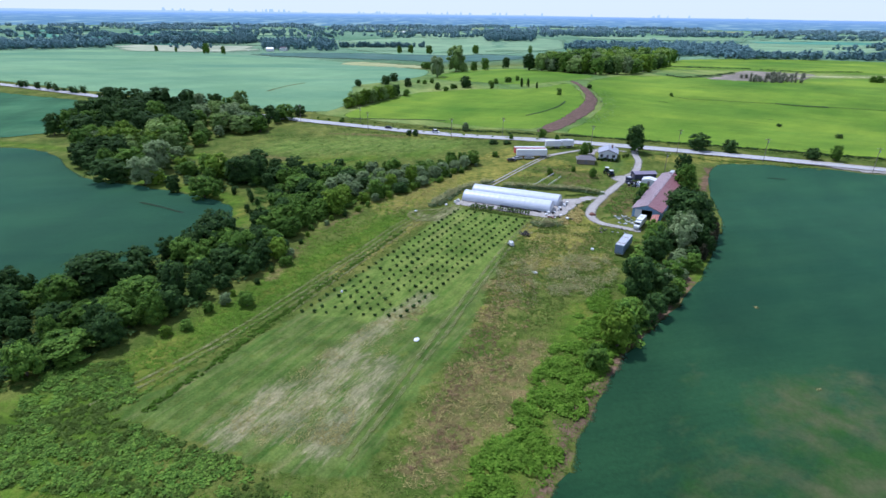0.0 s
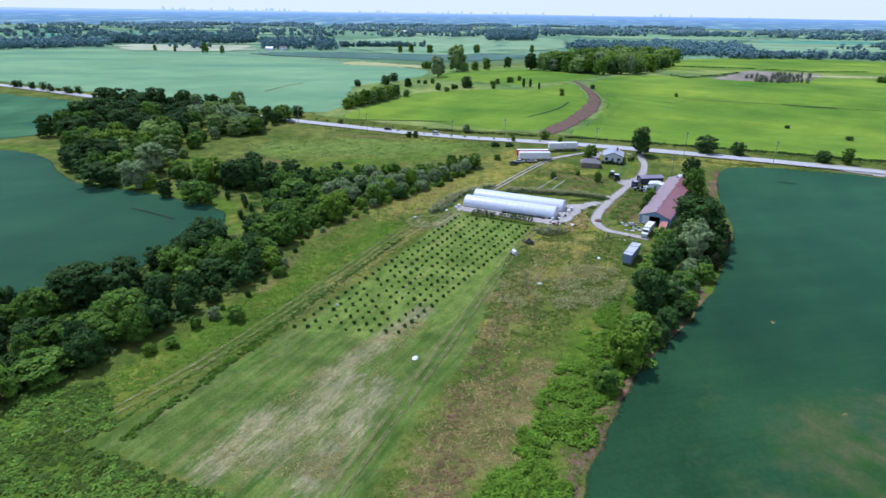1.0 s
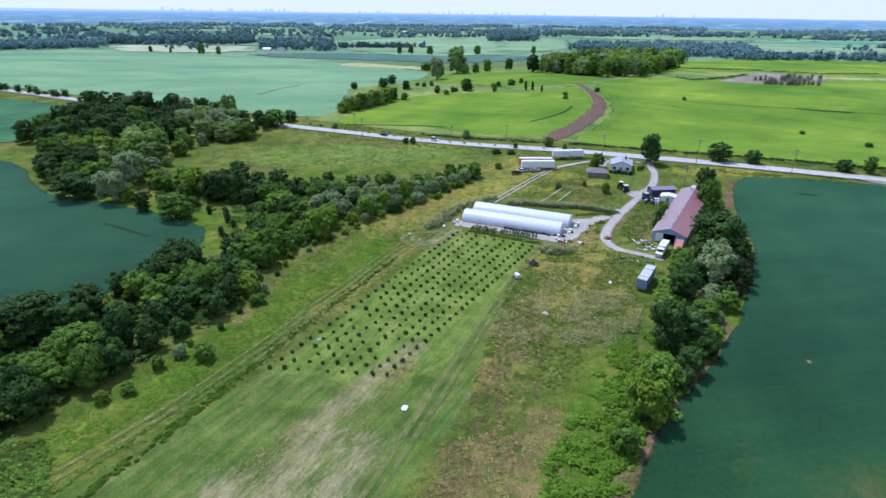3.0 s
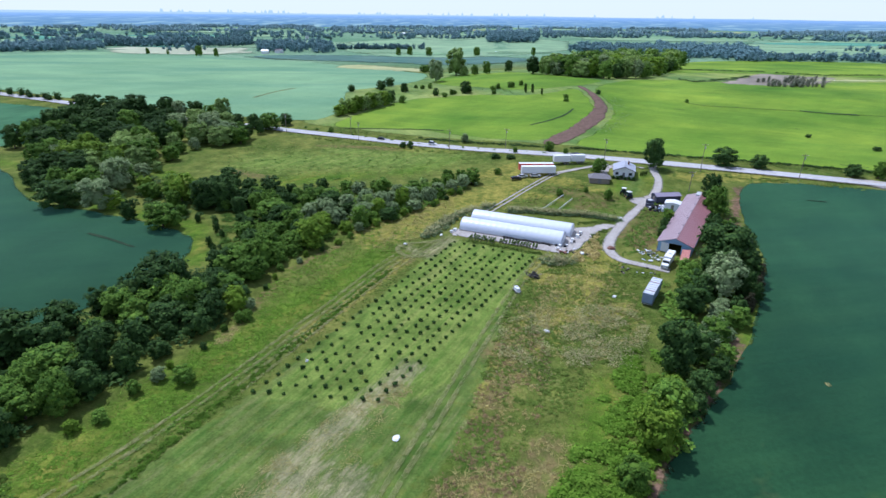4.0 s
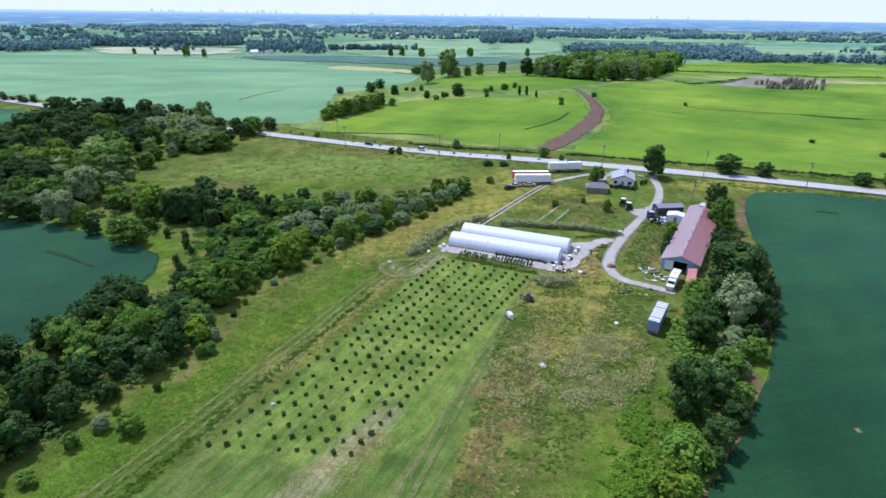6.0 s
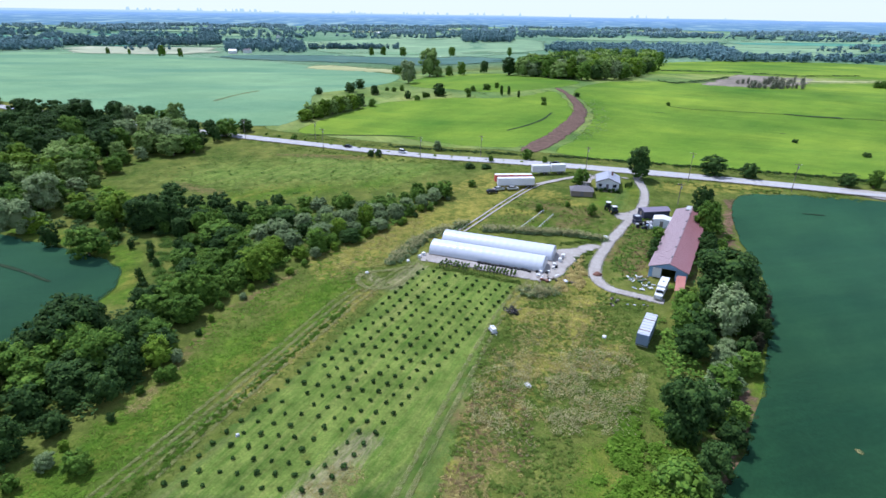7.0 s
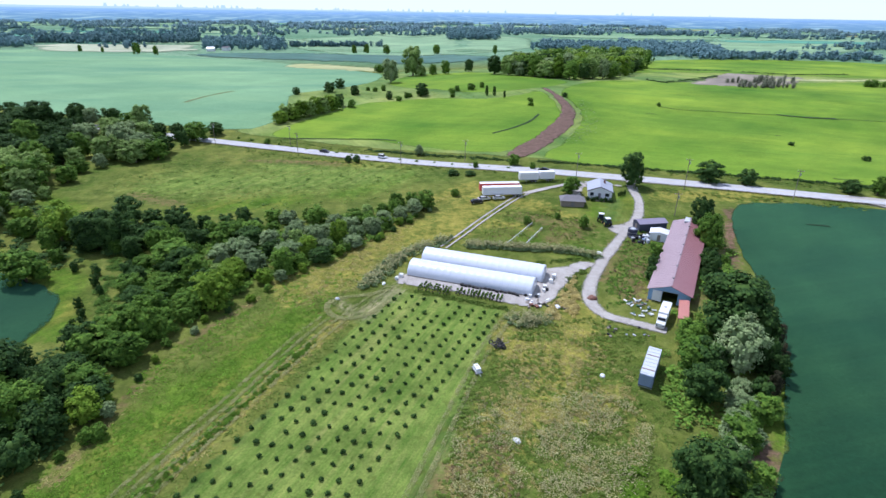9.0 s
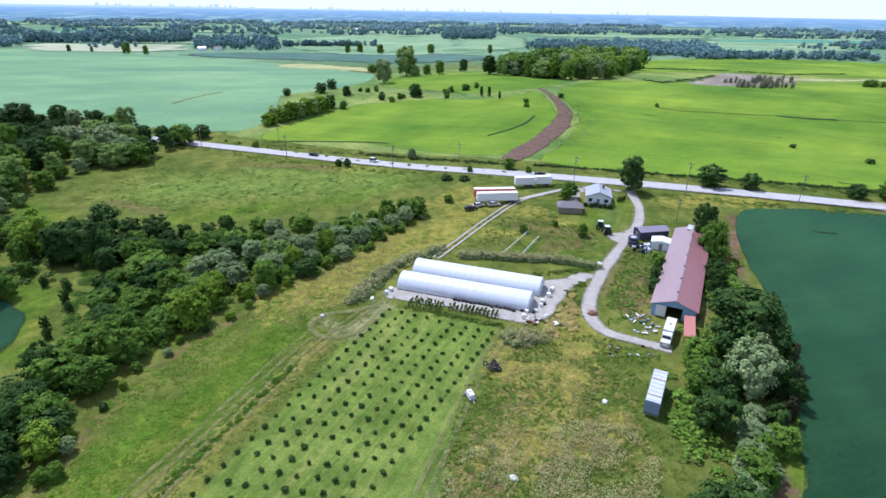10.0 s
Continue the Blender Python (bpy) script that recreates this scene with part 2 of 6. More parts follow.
# Distance haze is put into this leaf colour: bluer and paler than nearby trees.
M_LEAF_HAZED = leaves("hazed_far_leaves", (0.105, 0.195, 0.225), (0.14, 0.245, 0.275), 0.15)
M_LEAF_PALE = leaves("pale_green_leaves", (0.125, 0.22, 0.052), (0.265, 0.365, 0.11), 0.22)
M_LEAF_DULL = leaves("grey_brown_twigs", (0.13, 0.15, 0.105), (0.22, 0.235, 0.17), 0.15)
M_LEAF_BROWN = leaves("brown_leaves", (0.03, 0.034, 0.02), (0.068, 0.06, 0.034), 0.1)
# More haze in the leaf colour, for the farthest belts.
M_LEAF_HAZED_BLUE = leaves("hazed_farthest_leaves", (0.18, 0.29, 0.34), (0.23, 0.35, 0.41), 0.15)
M_WEED = leaves("broad_weeds", (0.074, 0.163, 0.014), (0.155, 0.27, 0.032), 0.4)
M_FLOWER = leaves("cream_flower_heads", (0.36, 0.34, 0.16), (0.56, 0.52, 0.3), 0.4)
M_RUSTY = leaves("rusty_seed_heads", (0.15, 0.11, 0.06), (0.27, 0.19, 0.11), 0.3)
M_STRAW = leaves("dry_stalks", (0.323, 0.281, 0.102), (0.493, 0.433, 0.187), 0.4)
M_PALE = leaves("pale_flowering_weeds", (0.15, 0.26, 0.095), (0.4, 0.48, 0.27), 0.45)
M_GRASS = leaves("tall_grass", (0.09, 0.16, 0.025), (0.18, 0.255, 0.055), 0.45)
M_BARK = painted("bark", (0.12, 0.09, 0.065), 0.95, 0, 0.5, 3)
M_ASPHALT = gravel("worn_asphalt", (0.36, 0.36, 0.37), (0.46, 0.46, 0.46), 0.0)
M_SHOULDER = gravel("gravel_shoulder", (0.36, 0.34, 0.28), (0.46, 0.43, 0.36), 0.5)
M_GRAVEL = gravel("limestone_gravel", (0.3, 0.275, 0.25), (0.42, 0.395, 0.365), 0.15)
M_DITCH = gravel("ditch_growth", (0.035, 0.085, 0.014), (0.075, 0.15, 0.025), 0.25, 0.4)
M_WET = gravel("wet_furrow", (0.012, 0.03, 0.014), (0.03, 0.055, 0.022), 0.02, 0.42)
M_SOIL = gravel("brown_soil", (0.085, 0.052, 0.038), (0.175, 0.11, 0.083), 0.12)
M_RUT = worn_rut()
M_FAINT = worn_rut("faint_rut_earth", 0.3)
M_LINE_Y = painted("yellow_road_paint", (0.55, 0.42, 0.08), 0.8)
M_FILM = painted("white_greenhouse_film", (0.61, 0.65, 0.72), 0.3, 0, 0.12, 0.6)
M_STEEL = painted("galvanised_steel", (0.5, 0.52, 0.54), 0.4, 0.8)
M_WHITE = painted("white_paint", (0.74, 0.75, 0.77), 0.45, 0, 0.15)
M_BLUE = painted("pale_blue_siding", (0.25, 0.42, 0.66), 0.6)
M_NAVY = painted("dark_navy_boards", (0.045, 0.05, 0.085), 0.7, 0, 0.4)
M_GREYBLUE = painted("blue_grey_panel", (0.22, 0.29, 0.42), 0.55, 0, 0.4)
# Sky glare is put into this red, which pales the sunward slope.
M_RED = painted("faded_red_roof_with_glare", (0.36, 0.26, 0.28), 0.34, 0.0, 0.35, 0.4)
# The same paint, deeper and without glare, for the slope turned from the sun.
M_RED_SHADED = painted("shaded_red_metal_roof", (0.33, 0.15, 0.16), 0.42, 0.0, 0.4, 0.4)
M_MAUVE = painted("mauve_grey_sheet_roof", (0.27, 0.24, 0.32), 0.5, 0, 0.35, 0.5)
M_ORANGE = painted("orange_red_sheet_roof", (0.48, 0.2, 0.165), 0.5, 0, 0.2)
M_REDSTRIPE = painted("red_trailer_panel", (0.6, 0.1, 0.07), 0.5)
M_DARK = painted("dark_rubber", (0.02, 0.02, 0.022), 0.8)
M_GLASS = painted("dark_glass", (0.02, 0.025, 0.035), 0.08, 0, 0.1)
M_GREEN = painted("green_machine_paint", (0.02, 0.09, 0.035), 0.4)
M_SLATE = painted("grey_shingles", (0.2, 0.19, 0.2), 0.9, 0, 0.5, 0.8)
M_ROOFBLUE = painted("pale_blue_grey_shingles", (0.36, 0.385, 0.45), 0.75, 0, 0.25, 0.7)
M_LIGHTROOF = painted("light_grey_roof", (0.5, 0.53, 0.57), 0.6, 0, 0.2)
M_WOOD = painted("weathered_wood", (0.26, 0.22, 0.18), 0.9, 0, 0.5, 2)
M_BROWN = painted("rusty_metal", (0.2, 0.09, 0.06), 0.8, 0, 0.5)
M_BLACKCAR = painted("black_car_paint", (0.02, 0.02, 0.025), 0.25)
M_SILVERCAR = painted("silver_car_paint", (0.6, 0.62, 0.64), 0.3, 0.3)
M_POT = painted("black_plastic_pot", (0.03, 0.03, 0.03), 0.6)


# ---------------------------------------------------------------- geometry helpers
def ramp(a, b, v):
    k = min(1.0, max(0.0, (v - a) / (b - a)))
    return k * k * (3 - 2 * k)


def land(x, y):
    """Height of the ground."""
    z = 4.5 * ramp(15, 95, y) * ramp(-75, 35, x)
    z += 8.0 * ramp(115, 290, y)
    z += 4.0 * math.exp(-((x - 30) / 150) ** 2 - ((y - 330) / 110) ** 2)
    z -= 2.5 * ramp(420, 620, y)
    z += 6.0 * ramp(700, 1500, y)
    return z


def mesh_of(name, verts, faces, mat, smooth=False):
    me = bpy.data.meshes.new(name)
    me.from_pydata([tuple(v) for v in verts], [], [tuple(f) for f in faces])
    me.materials.append(mat)
    if smooth:
        me.shade_smooth()
    me.update()
    return me


def place(name, me, m=None, parent=None, label=""):
    ob = new(name, me)
    if parent:
        ob.parent = parent
    if m is not None:
        ob.matrix_basis = m
    return tagged(ob, label)


def part(name, bm, mat, parent, label="", smooth=False):
    """Links a bmesh as one mesh under a thing or a part."""
    me = bpy.data.meshes.new(name)
    bm.to_mesh(me)
    bm.free()
    me.materials.append(mat)
    if smooth:
        me.shade_smooth()
    return place(name, me, None, parent, label)


def thing(name, label, category, m, group="", kind=""):
    ob = new(name)
    ob.empty_display_size = 0.5
    ob.matrix_basis = m
    return tagged(ob, label, category, group, kind)


def stand(x, y, turn=0, up=0.0):
    return pose(x, y, land(x, y) + up, 0, 0, turn)


def box(x0, x1, y0, y1, z0, z1, bevel=0.0, bm=None):
    bm = bm or bmesh.new()
    r = bmesh.ops.create_cube(bm, size=1)
    for v in r["verts"]:
        v.co = ((x0, x1)[v.co.x > 0], (y0, y1)[v.co.y > 0], (z0, z1)[v.co.z > 0])
    if bevel:
        edges = list({e for v in r["verts"] for e in v.link_edges})
        bmesh.ops.bevel(bm, geom=edges, offset=bevel, segments=2, affect="EDGES", profile=0.6)
    return bm


def rod(a, b, r, sides=8, bm=None, r2=None):
    bm = bm or bmesh.new()
    a, b = Vector(a), Vector(b)
    m = Matrix.Translation((a + b) / 2) @ (b - a).to_track_quat("Z", "Y").to_matrix().to_4x4()
    bmesh.ops.create_cone(bm, cap_ends=True, segments=sides, radius1=r, radius2=r if r2 is None else r2, depth=(b - a).length, matrix=m)
    return bm


def prism(profile, y0, y1, bm=None):
    """A profile in x and z, drawn out along y."""
    bm = bm or bmesh.new()
    a = [bm.verts.new((x, y0, z)) for x, z in profile]
    b = [bm.verts.new((x, y1, z)) for x, z in profile]
    n = len(a)
    bm.faces.new(a[::-1])
    bm.faces.new(b)
    for i in range(n):
        bm.faces.new((a[i], a[(i + 1) % n], b[(i + 1) % n], b[i]))
    bmesh.ops.recalc_face_normals(bm, faces=bm.faces)
    return bm


def smooth_line(pts, step=4.0, closed=False, rounds=2):
    """Corners cut off a line, then points at even steps."""
    p = [Vector(q) for q in pts]
    for _ in range(rounds):
        q = [] if closed else [p[0]]
        for a, b in zip(p, p[1:] + p[:1] if closed else p[1:]):
            q += [a * 0.75 + b * 0.25, a * 0.25 + b * 0.75]
        p = q if closed else q + [p[-1]]
    out = []
    for a, b in zip(p, p[1:] + p[:1] if closed else p[1:]):
        n = max(1, int((b - a).length / step))
        out += [a.lerp(b, i / n) for i in range(n)]
    return out if closed else out + [p[-1]]


def inside(x, y, poly):
    hit = False
    for (x0, y0), (x1, y1) in zip(poly, poly[1:] + poly[:1]):
        if (y0 > y) != (y1 > y) and x < (x1 - x0) * (y - y0) / (y1 - y0) + x0:
            hit = not hit
    return hit


def sheet(name, outline, mat, label, category, rise=0.05, step=5.0, edge=3.0, wobble=0.0, lumps=0.0, seed=1, rounds=2, kind="structure"):
    """A patch of ground or crop that follows the land, with a skirt at its rim."""
    rnd = random.Random(seed)
    rim = smooth_line(outline, edge, True, rounds)
    if wobble:
        rim = [p + Vector((noise.noise((p.x * 0.15, p.y * 0.15, seed)), noise.noise((p.x * 0.15, p.y * 0.15, seed + 9)))) * wobble for p in rim]
    flat = [(p.x, p.y) for p in rim]
    n = len(rim)
    xs, ys = [p[0] for p in flat], [p[1] for p in flat]
    pts = list(rim)
    gx = min(xs)
    while gx < max(xs):
        gy = min(ys)
        while gy < max(ys):
            x, y = gx + rnd.uniform(-0.2, 0.2) * step, gy + rnd.uniform(-0.2, 0.2) * step
            if inside(x, y, flat):
                pts.append(Vector((x, y)))
            gy += step
        gx += step
    vs, _, fs, *_ = delaunay_2d_cdt(pts, [(i, (i + 1) % n) for i in range(n)], [], 1, 1e-4)
    verts = [(v.x, v.y, land(v.x, v.y) + rise + lumps * noise.noise((v.x * 0.2, v.y * 0.2, seed))) for v in vs]
    faces = []
    for f in fs:
        a, b, c = (vs[i] for i in f[:3])
        faces.append(tuple(f) if (b - a).cross(c - a) > 0 else tuple(f)[::-1])
    if rise > 0.1:
        edges = {}
        for f in faces:
            for a, b in zip(f, f[1:] + f[:1]):
                edges[(a, b)] = 1
        for a, b in [e for e in edges if (e[1], e[0]) not in edges]:
            k = len(verts)
            for i in (a, b):
                x, y, _ = verts[i]
                verts.append((x, y, land(x, y) - 0.3))
            faces.append((b, a, k, k + 1))
    me = mesh_of(name, verts, faces, mat, lumps > 0)
    rims = set(range(n))
    me.attributes.new("rim", "FLOAT", "POINT").data.foreach_set("value", [1.0 if i in rims else 0.0 for i in range(len(verts))])
    ob = new(name, me)
    return tagged(ob, label, category, "", kind)


def ribbon(name, pts, width, mat, label, category, rise=0.06, step=4.0, wander=0.0, parent=None, side=0.0, kind="structure"):
    """A road, lane or rut along a line."""
    line = smooth_line(pts, step)
    verts, faces = [], []
    for i, p in enumerate(line):
        d = (line[min(i + 1, len(line) - 1)] - line[max(i - 1, 0)]).normalized()
        s = Vector((-d.y, d.x))
        for j in range(5):
            k = -0.5 + j / 4
            w = width * (1 + wander * noise.noise((p.x * 0.1, p.y * 0.1, 3 + (j > 2))))
            q = p + s * (side + k * w)
            verts.append((q.x, q.y, land(p.x, p.y) + rise + 0.05 * (1 - (2 * k) ** 2)))
    for i in range(len(line) - 1):
        for j in range(4):
            a = i * 5 + j
            faces.append((a, a + 5, a + 6, a + 1))
    me = mesh_of(name, verts, faces, mat, True)
    me.attributes.new("rim", "FLOAT", "POINT").data.foreach_set("value", [abs(-1 + (i % 5) / 2) for i in range(len(verts))])
    ob = place(name, me, None, parent)
    return ob if parent else tagged(ob, label, category, "", kind)


# ---------------------------------------------------------------- ground
def near(x, y, a, b, r):
    """1 on the line from a to b, falling to 0 at the distance r."""
    ax, ay, bx, by = *a, *b
    dx, dy = bx - ax, by - ay
    k = max(0, min(1, ((x - ax) * dx + (y - ay) * dy) / (dx * dx + dy * dy + 1e-9)))
    d = math.hypot(x - ax - k * dx, y - ay - k * dy)
    return max(0.0, 1 - d / r) ** 0.7


MOWN = [(-36, 2), (-9, -9), (-16, -30), (-27, -76), (-33, -95), (-39, -107), (-43, -120), (-46, -128), (-55, -128.5), (-77, -122), (-94, -116), (-82, -99), (-72, -82), (-52, -38)]
# part of the mown strip that takes the lighter, unshaded grass tone
ORCHARD = [(-36, 2), (-9, -9), (-16, -30), (-33, -74), (-46, -82), (-68, -80), (-52, -38)]
BRUSHES = {
    "mown": [((39, 64), (35, 52), 7), ((31, 47), (38, 56), 5)],
    "orchard": [((-128, 92), (-52, 104), 34), ((-100, 118), (-70, 112), 16)],
    "bare": [((-41, -68), (-58, -97), 5), ((-54, -96), (-62, -116), 7), ((-47, -98), (-54, -121), 6), ((-66, -108), (-70, -120), 6),
             ((-42, -12), (-36, 1), 5), ((-50, -4), (-44, -12), 3.5)],
    "rust": [((-28, -100), (-36, -124), 9), ((-16, -90), (-25, -114), 7), ((-24, -62), (-16, -54), 6), ((-25, -80), (-20, -64), 5), ((24, -2), (34, 22), 6), ((20, 8), (30, 32), 4), ((6, 50), (24, 44), 7), ((10, 34), (20, 38), 5), ((40, -4), (54, 14), 6), ((-83, -62), (-81, -34), 2.2), ((-79, -24), (-69, -4), 2),
             ((-110, 130), (-70, 124), 7), ((-140, 76), (-120, 66), 6)],
    "dry": [((-21, -54), (-27, -77), 9), ((-14, -48), (-6, -44), 9), ((4, -24), (9, -9), 10), ((-3, -30), (6, -26), 9), ((-32, 26), (-6, 70), 17),
            ((-56, 8), (-32, 44), 15), ((-60, -2), (-44, 12), 9), ((-8, 74), (12, 60), 8), ((60, 70), (100, 72), 9), ((-40, 55), (-10, 85), 8),
            ((26, -4), (30, 8), 4), ((-20, 50), (4, 44), 5), ((10, 58), (22, 52), 5),
            ((-66, -58), (-48, -16), 3.5), ((-66, 2), (-50, 20), 5), ((-10, -22), (4, -42), 11), ((-20, -62), (-12, -50), 8), ((-130, 146), (-40, 116), 9)],
    "lush": [((-95, -100), (-70, -40), 11), ((-70, -45), (-58, -14), 9), ((-9, -90), (-26, -130), 9), ((-2, -72), (-8, -88), 7), ((-100, -130), (-60, -170), 30),
             ((-120, -130), (-96, -105), 14), ((-110, 60), (-80, 74), 16), ((-60, 80), (-40, 100), 14), ((-120, 5), (-112, -20), 8), ((32, 55), (44, 66), 12), ((4, 34), (20, 24), 9),
             ((-108, -20), (-122, 6), 8), ((-122, 6), (-166, 25), 8), ((-228, 74), (-284, 88), 9), ((-284, 88), (-420, 86), 9), ((-262, 130), (-280, 190), 7), ((31, -55), (47, -27), 4.5), ((-150, 60), (-175, 74), 8)],
    "soil": [((-12, -115), (4, -92), 5), ((7, -86), (29, -55), 5), ((66, 31), (79, 58), 4), ((58, 14), (66, 31), 4), ((-20, -132), (-12, -115), 3)],
}


def axis(lo, hi, fine, far):
    """Even steps in the middle, growing outwards."""
    out = list(np.arange(lo, hi + 0.1, fine))
    for sign in (-1, 1):
        p, s = (lo if sign < 0 else hi), fine
        while abs(p) < far:
            s *= 1.16
            p += sign * s
            out.append(p)
    return sorted(out)


def build_ground():
    xs, ys = axis(-150, 110, 2.0, 4600), axis(-185, 130, 2.0, 4600)
    nx = len(xs)
    verts = [(x, y, land(x, y) - 0.12 + 0.08 * noise.noise((x * 0.07, y * 0.07, 5)))
             for y in ys for x in xs]
    faces = [(j * nx + i, j * nx + i + 1, j * nx + nx + i + 1, j * nx + nx + i) for j in range(len(ys) - 1) for i in range(nx - 1)]
    me = mesh_of("ground", verts, faces, M_GROUND, True)
    # share of the hazed tone, rising with distance
    far = me.attributes.new("far", "FLOAT", "POINT")
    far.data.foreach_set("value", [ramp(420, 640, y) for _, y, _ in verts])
    for key, lines in BRUSHES.items():
        a = me.attributes.new(key, "FLOAT", "POINT")
        val = []
        for x, y, _ in verts:
            v = 0.0
            if -440 < x < 140 and -200 < y < 130:
                v = max([near(x, y, *b) for b in lines] or [0.0])
                if inside(x, y, {"mown": MOWN, "orchard": ORCHARD}.get(key, [])):
                    v = 0.95
            val.append(v)
        a.data.foreach_set("value", val)
    tagged(new("ground", me), "rough green meadow with dry and bare patches", "ground", "", "structure")


build_ground()

# ---------------------------------------------------------------- fields, roads
sheet("field_1", [(-60, -250), (-30, -160), (-17, -130), (-6, -106), (4, -90), (20, -71), (33, -54), (48, -27), (57, -10), (64, 15), (69, 35), (80, 60), (89, 66), (123, 63), (165, 50),
      (240, 25), (420, -40), (420, -250)], M_CROP_POOR, "dark bluish green soybean field beside the hedge", "field", 0.09, 5, 3, 1.2, 0.04, 1)
sheet("field_2", [(-165, -150), (-150, -85), (-125, -58), (-116, -38), (-111, -18), (-117, -4), (-130, 5), (-165, 18), (-190, 23), (-215, 45), (-230, 62), (-250, 74), (-272, 78), (-310, 74), (-420, 74), (-700, 80), (-700, -100), (-500, -250)],
      M_CROP_DARK, "dark bluish green soybean field along the creek", "field", 0.09, 6, 4, 1.5, 0.04, 2)
sheet("field_9", [(-285, 98), (-276, 110), (-264, 122), (-268, 160), (-276, 185), (-304, 204), (-392, 226), (-700, 330), (-800, 100), (-420, 98), (-320, 94)], M_CROP_MID, "bluish green crop field between creek and road", "field", 0.09, 6, 4, 1.5, 0.04, 27)
sheet("field_3", [(-142, 182), (-122, 190), (-116, 225), (-132, 280), (-110, 300), (-82, 330), (-72, 380), (-76, 424), (-100, 452), (-244, 596), (-344, 630), (-549, 770), (-731, 650), (-1000, 560),
      (-800, 420), (-430, 278), (-360, 250), (-285, 224), (-200, 198)], M_CROP_TEAL, "pale bluish green crop field beyond the road", "field", 0.1, 9, 6, 2, 0, 3)
sheet("pasture", [(-142, 179), (-60, 153), (8, 125), (60, 107), (165, 83), (300, 45), (560, 14), (700, 200), (700, 446), (300, 452), (180, 448), (100, 470), (20, 440), (-86, 450), (-84, 380), (-94, 334), (-122, 306),
      (-146, 282), (-130, 226), (-134, 192)], M_PASTURE, "yellow-green rough pasture round the crops", "pasture", 0.03, 9, 6, 2, 0, 20)
sheet("far_field", [(-590, 690), (-685, 840), (-560, 860), (-425, 866), (-372, 735), (-465, 672)], M_CROP_HAY, "pale cut hay field behind the bluish crop", "field", 0.6, 42, 14, 9, 0, 21, 0)
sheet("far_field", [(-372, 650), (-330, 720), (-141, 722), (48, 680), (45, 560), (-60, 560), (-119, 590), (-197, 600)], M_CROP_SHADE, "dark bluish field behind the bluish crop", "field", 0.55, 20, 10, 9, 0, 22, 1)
sheet("field_4", [(-117, 173), (-99, 167), (-60, 167), (-45, 157), (-17, 140), (8, 131), (30, 152), (46, 188), (51, 215), (51, 240), (50, 262), (46, 274), (38, 262), (20, 248), (0, 246), (-25, 257), (-48, 254), (-68, 251),
      (-82, 241), (-90, 224), (-102, 207), (-111, 192)], M_CROP_LIGHT, "bright yellow-green crop on a low hill", "field", 0.09, 6, 5, 2, 0.03, 4)
sheet("field_8", [(-66, 336), (-51, 306), (-34, 298), (-10, 271), (20, 263), (42, 280), (58, 288), (78, 312), (76, 326), (40, 360), (10, 399), (-36, 404), (-58, 378)], M_CROP_LIGHT,
      "bright yellow-green crop on the hilltop", "field", 0.09, 6, 5, 2, 0.03, 24)
sheet("field_5", [(19, 120), (60, 104), (110, 92), (165, 80), (300, 42), (700, 0), (900, 250), (700, 400), (371, 380), (283, 362), (221, 326), (190, 350), (120, 345), (80, 305), (58, 264), (62, 240), (64, 214),
      (54, 180), (38, 148)], M_CROP_LIGHT, "bright yellow-green crop field across the road", "field", 0.09, 7, 5, 2, 0.03, 5)
sheet("field_6", [(100, 375), (180, 440), (290, 440), (400, 400), (700, 440), (554, 651), (375, 665), (242, 627), (170, 440)], M_CROP_LIGHT, "bright green field behind the scrub", "field", 0.11, 12, 8, 3, 0, 6)
sheet("field_7", [(-205, 500), (-180, 560), (-150, 548), (-120, 520), (-88, 505), (-78, 440), (-110, 462), (-160, 480)], M_CROP_STRAW, "dry straw-coloured patch at the field's end", "field", 0.14, 12, 6, 9, 0, 7, 1)
sheet("soil_patch", [(172, 330), (206, 368), (240, 410), (262, 442), (274, 438), (300, 418), (324, 408), (300, 376), (272, 345), (228, 326)], M_PALE_SOIL, "bare greyish earth among the crops", "soil", 0.12, 12, 6, 6, 0, 8, 1)
sheet("soil_patch", [(122, 72), (140, 70), (168, 60), (160, 52), (136, 60)], M_GRAVEL, "pale bare earth at the field corner", "soil", 0.16, 4, 3, 2, 0, 9)

ROAD = [(-1100, 500), (-600, 325), (-409, 258), (-354, 237), (-285, 211), (-200, 182), (-144, 163), (-97, 148), (-54, 133), (-20, 116), (29, 96), (57, 89), (90, 80), (138, 67), (200, 50), (500, -40), (1200, -260)]
ribbon("road_shoulder", ROAD, 11.5, M_SHOULDER, "grey gravel road shoulder", "road", 0.08, 4, 0.08)
ribbon("road", ROAD, 8.0, M_ASPHALT, "worn pale grey asphalt country road", "road", 0.16)
ribbon("road_marking", ROAD, 0.18, M_LINE_Y, "faded yellow centre line", "marking", 0.185)
LANE = [(53, 88), (50, 78), (49, 66), (45, 53), (37, 41), (28, 28), (21, 16), (15, 4), (12.5, -4), (14, -11), (19, -14), (27, -18)]
ribbon("driveway", LANE, 4.3, M_GRAVEL, "pale gravel farm driveway", "driveway", 0.07, 2, 0.3)
sheet("driveway", [(29, 43), (37, 47), (44, 50), (40, 42), (34, 36)], M_GRAVEL, "gravel turning place of the farm driveway", "driveway", 0.06, 3, 1.5, 1)
sheet("gravel_yard", [(-38, 6), (-36, 4), (-19, -1), (-6, -7.5), (3, -7), (9, 5), (14, 12), (21, 17), (17, 20), (9, 15), (2, 14), (-4, 8), (-33, 13)], M_GRAVEL,
      "pale gravel yard around the greenhouses", "yard", 0.05, 3, 1.5, 1.2, 0, 12)
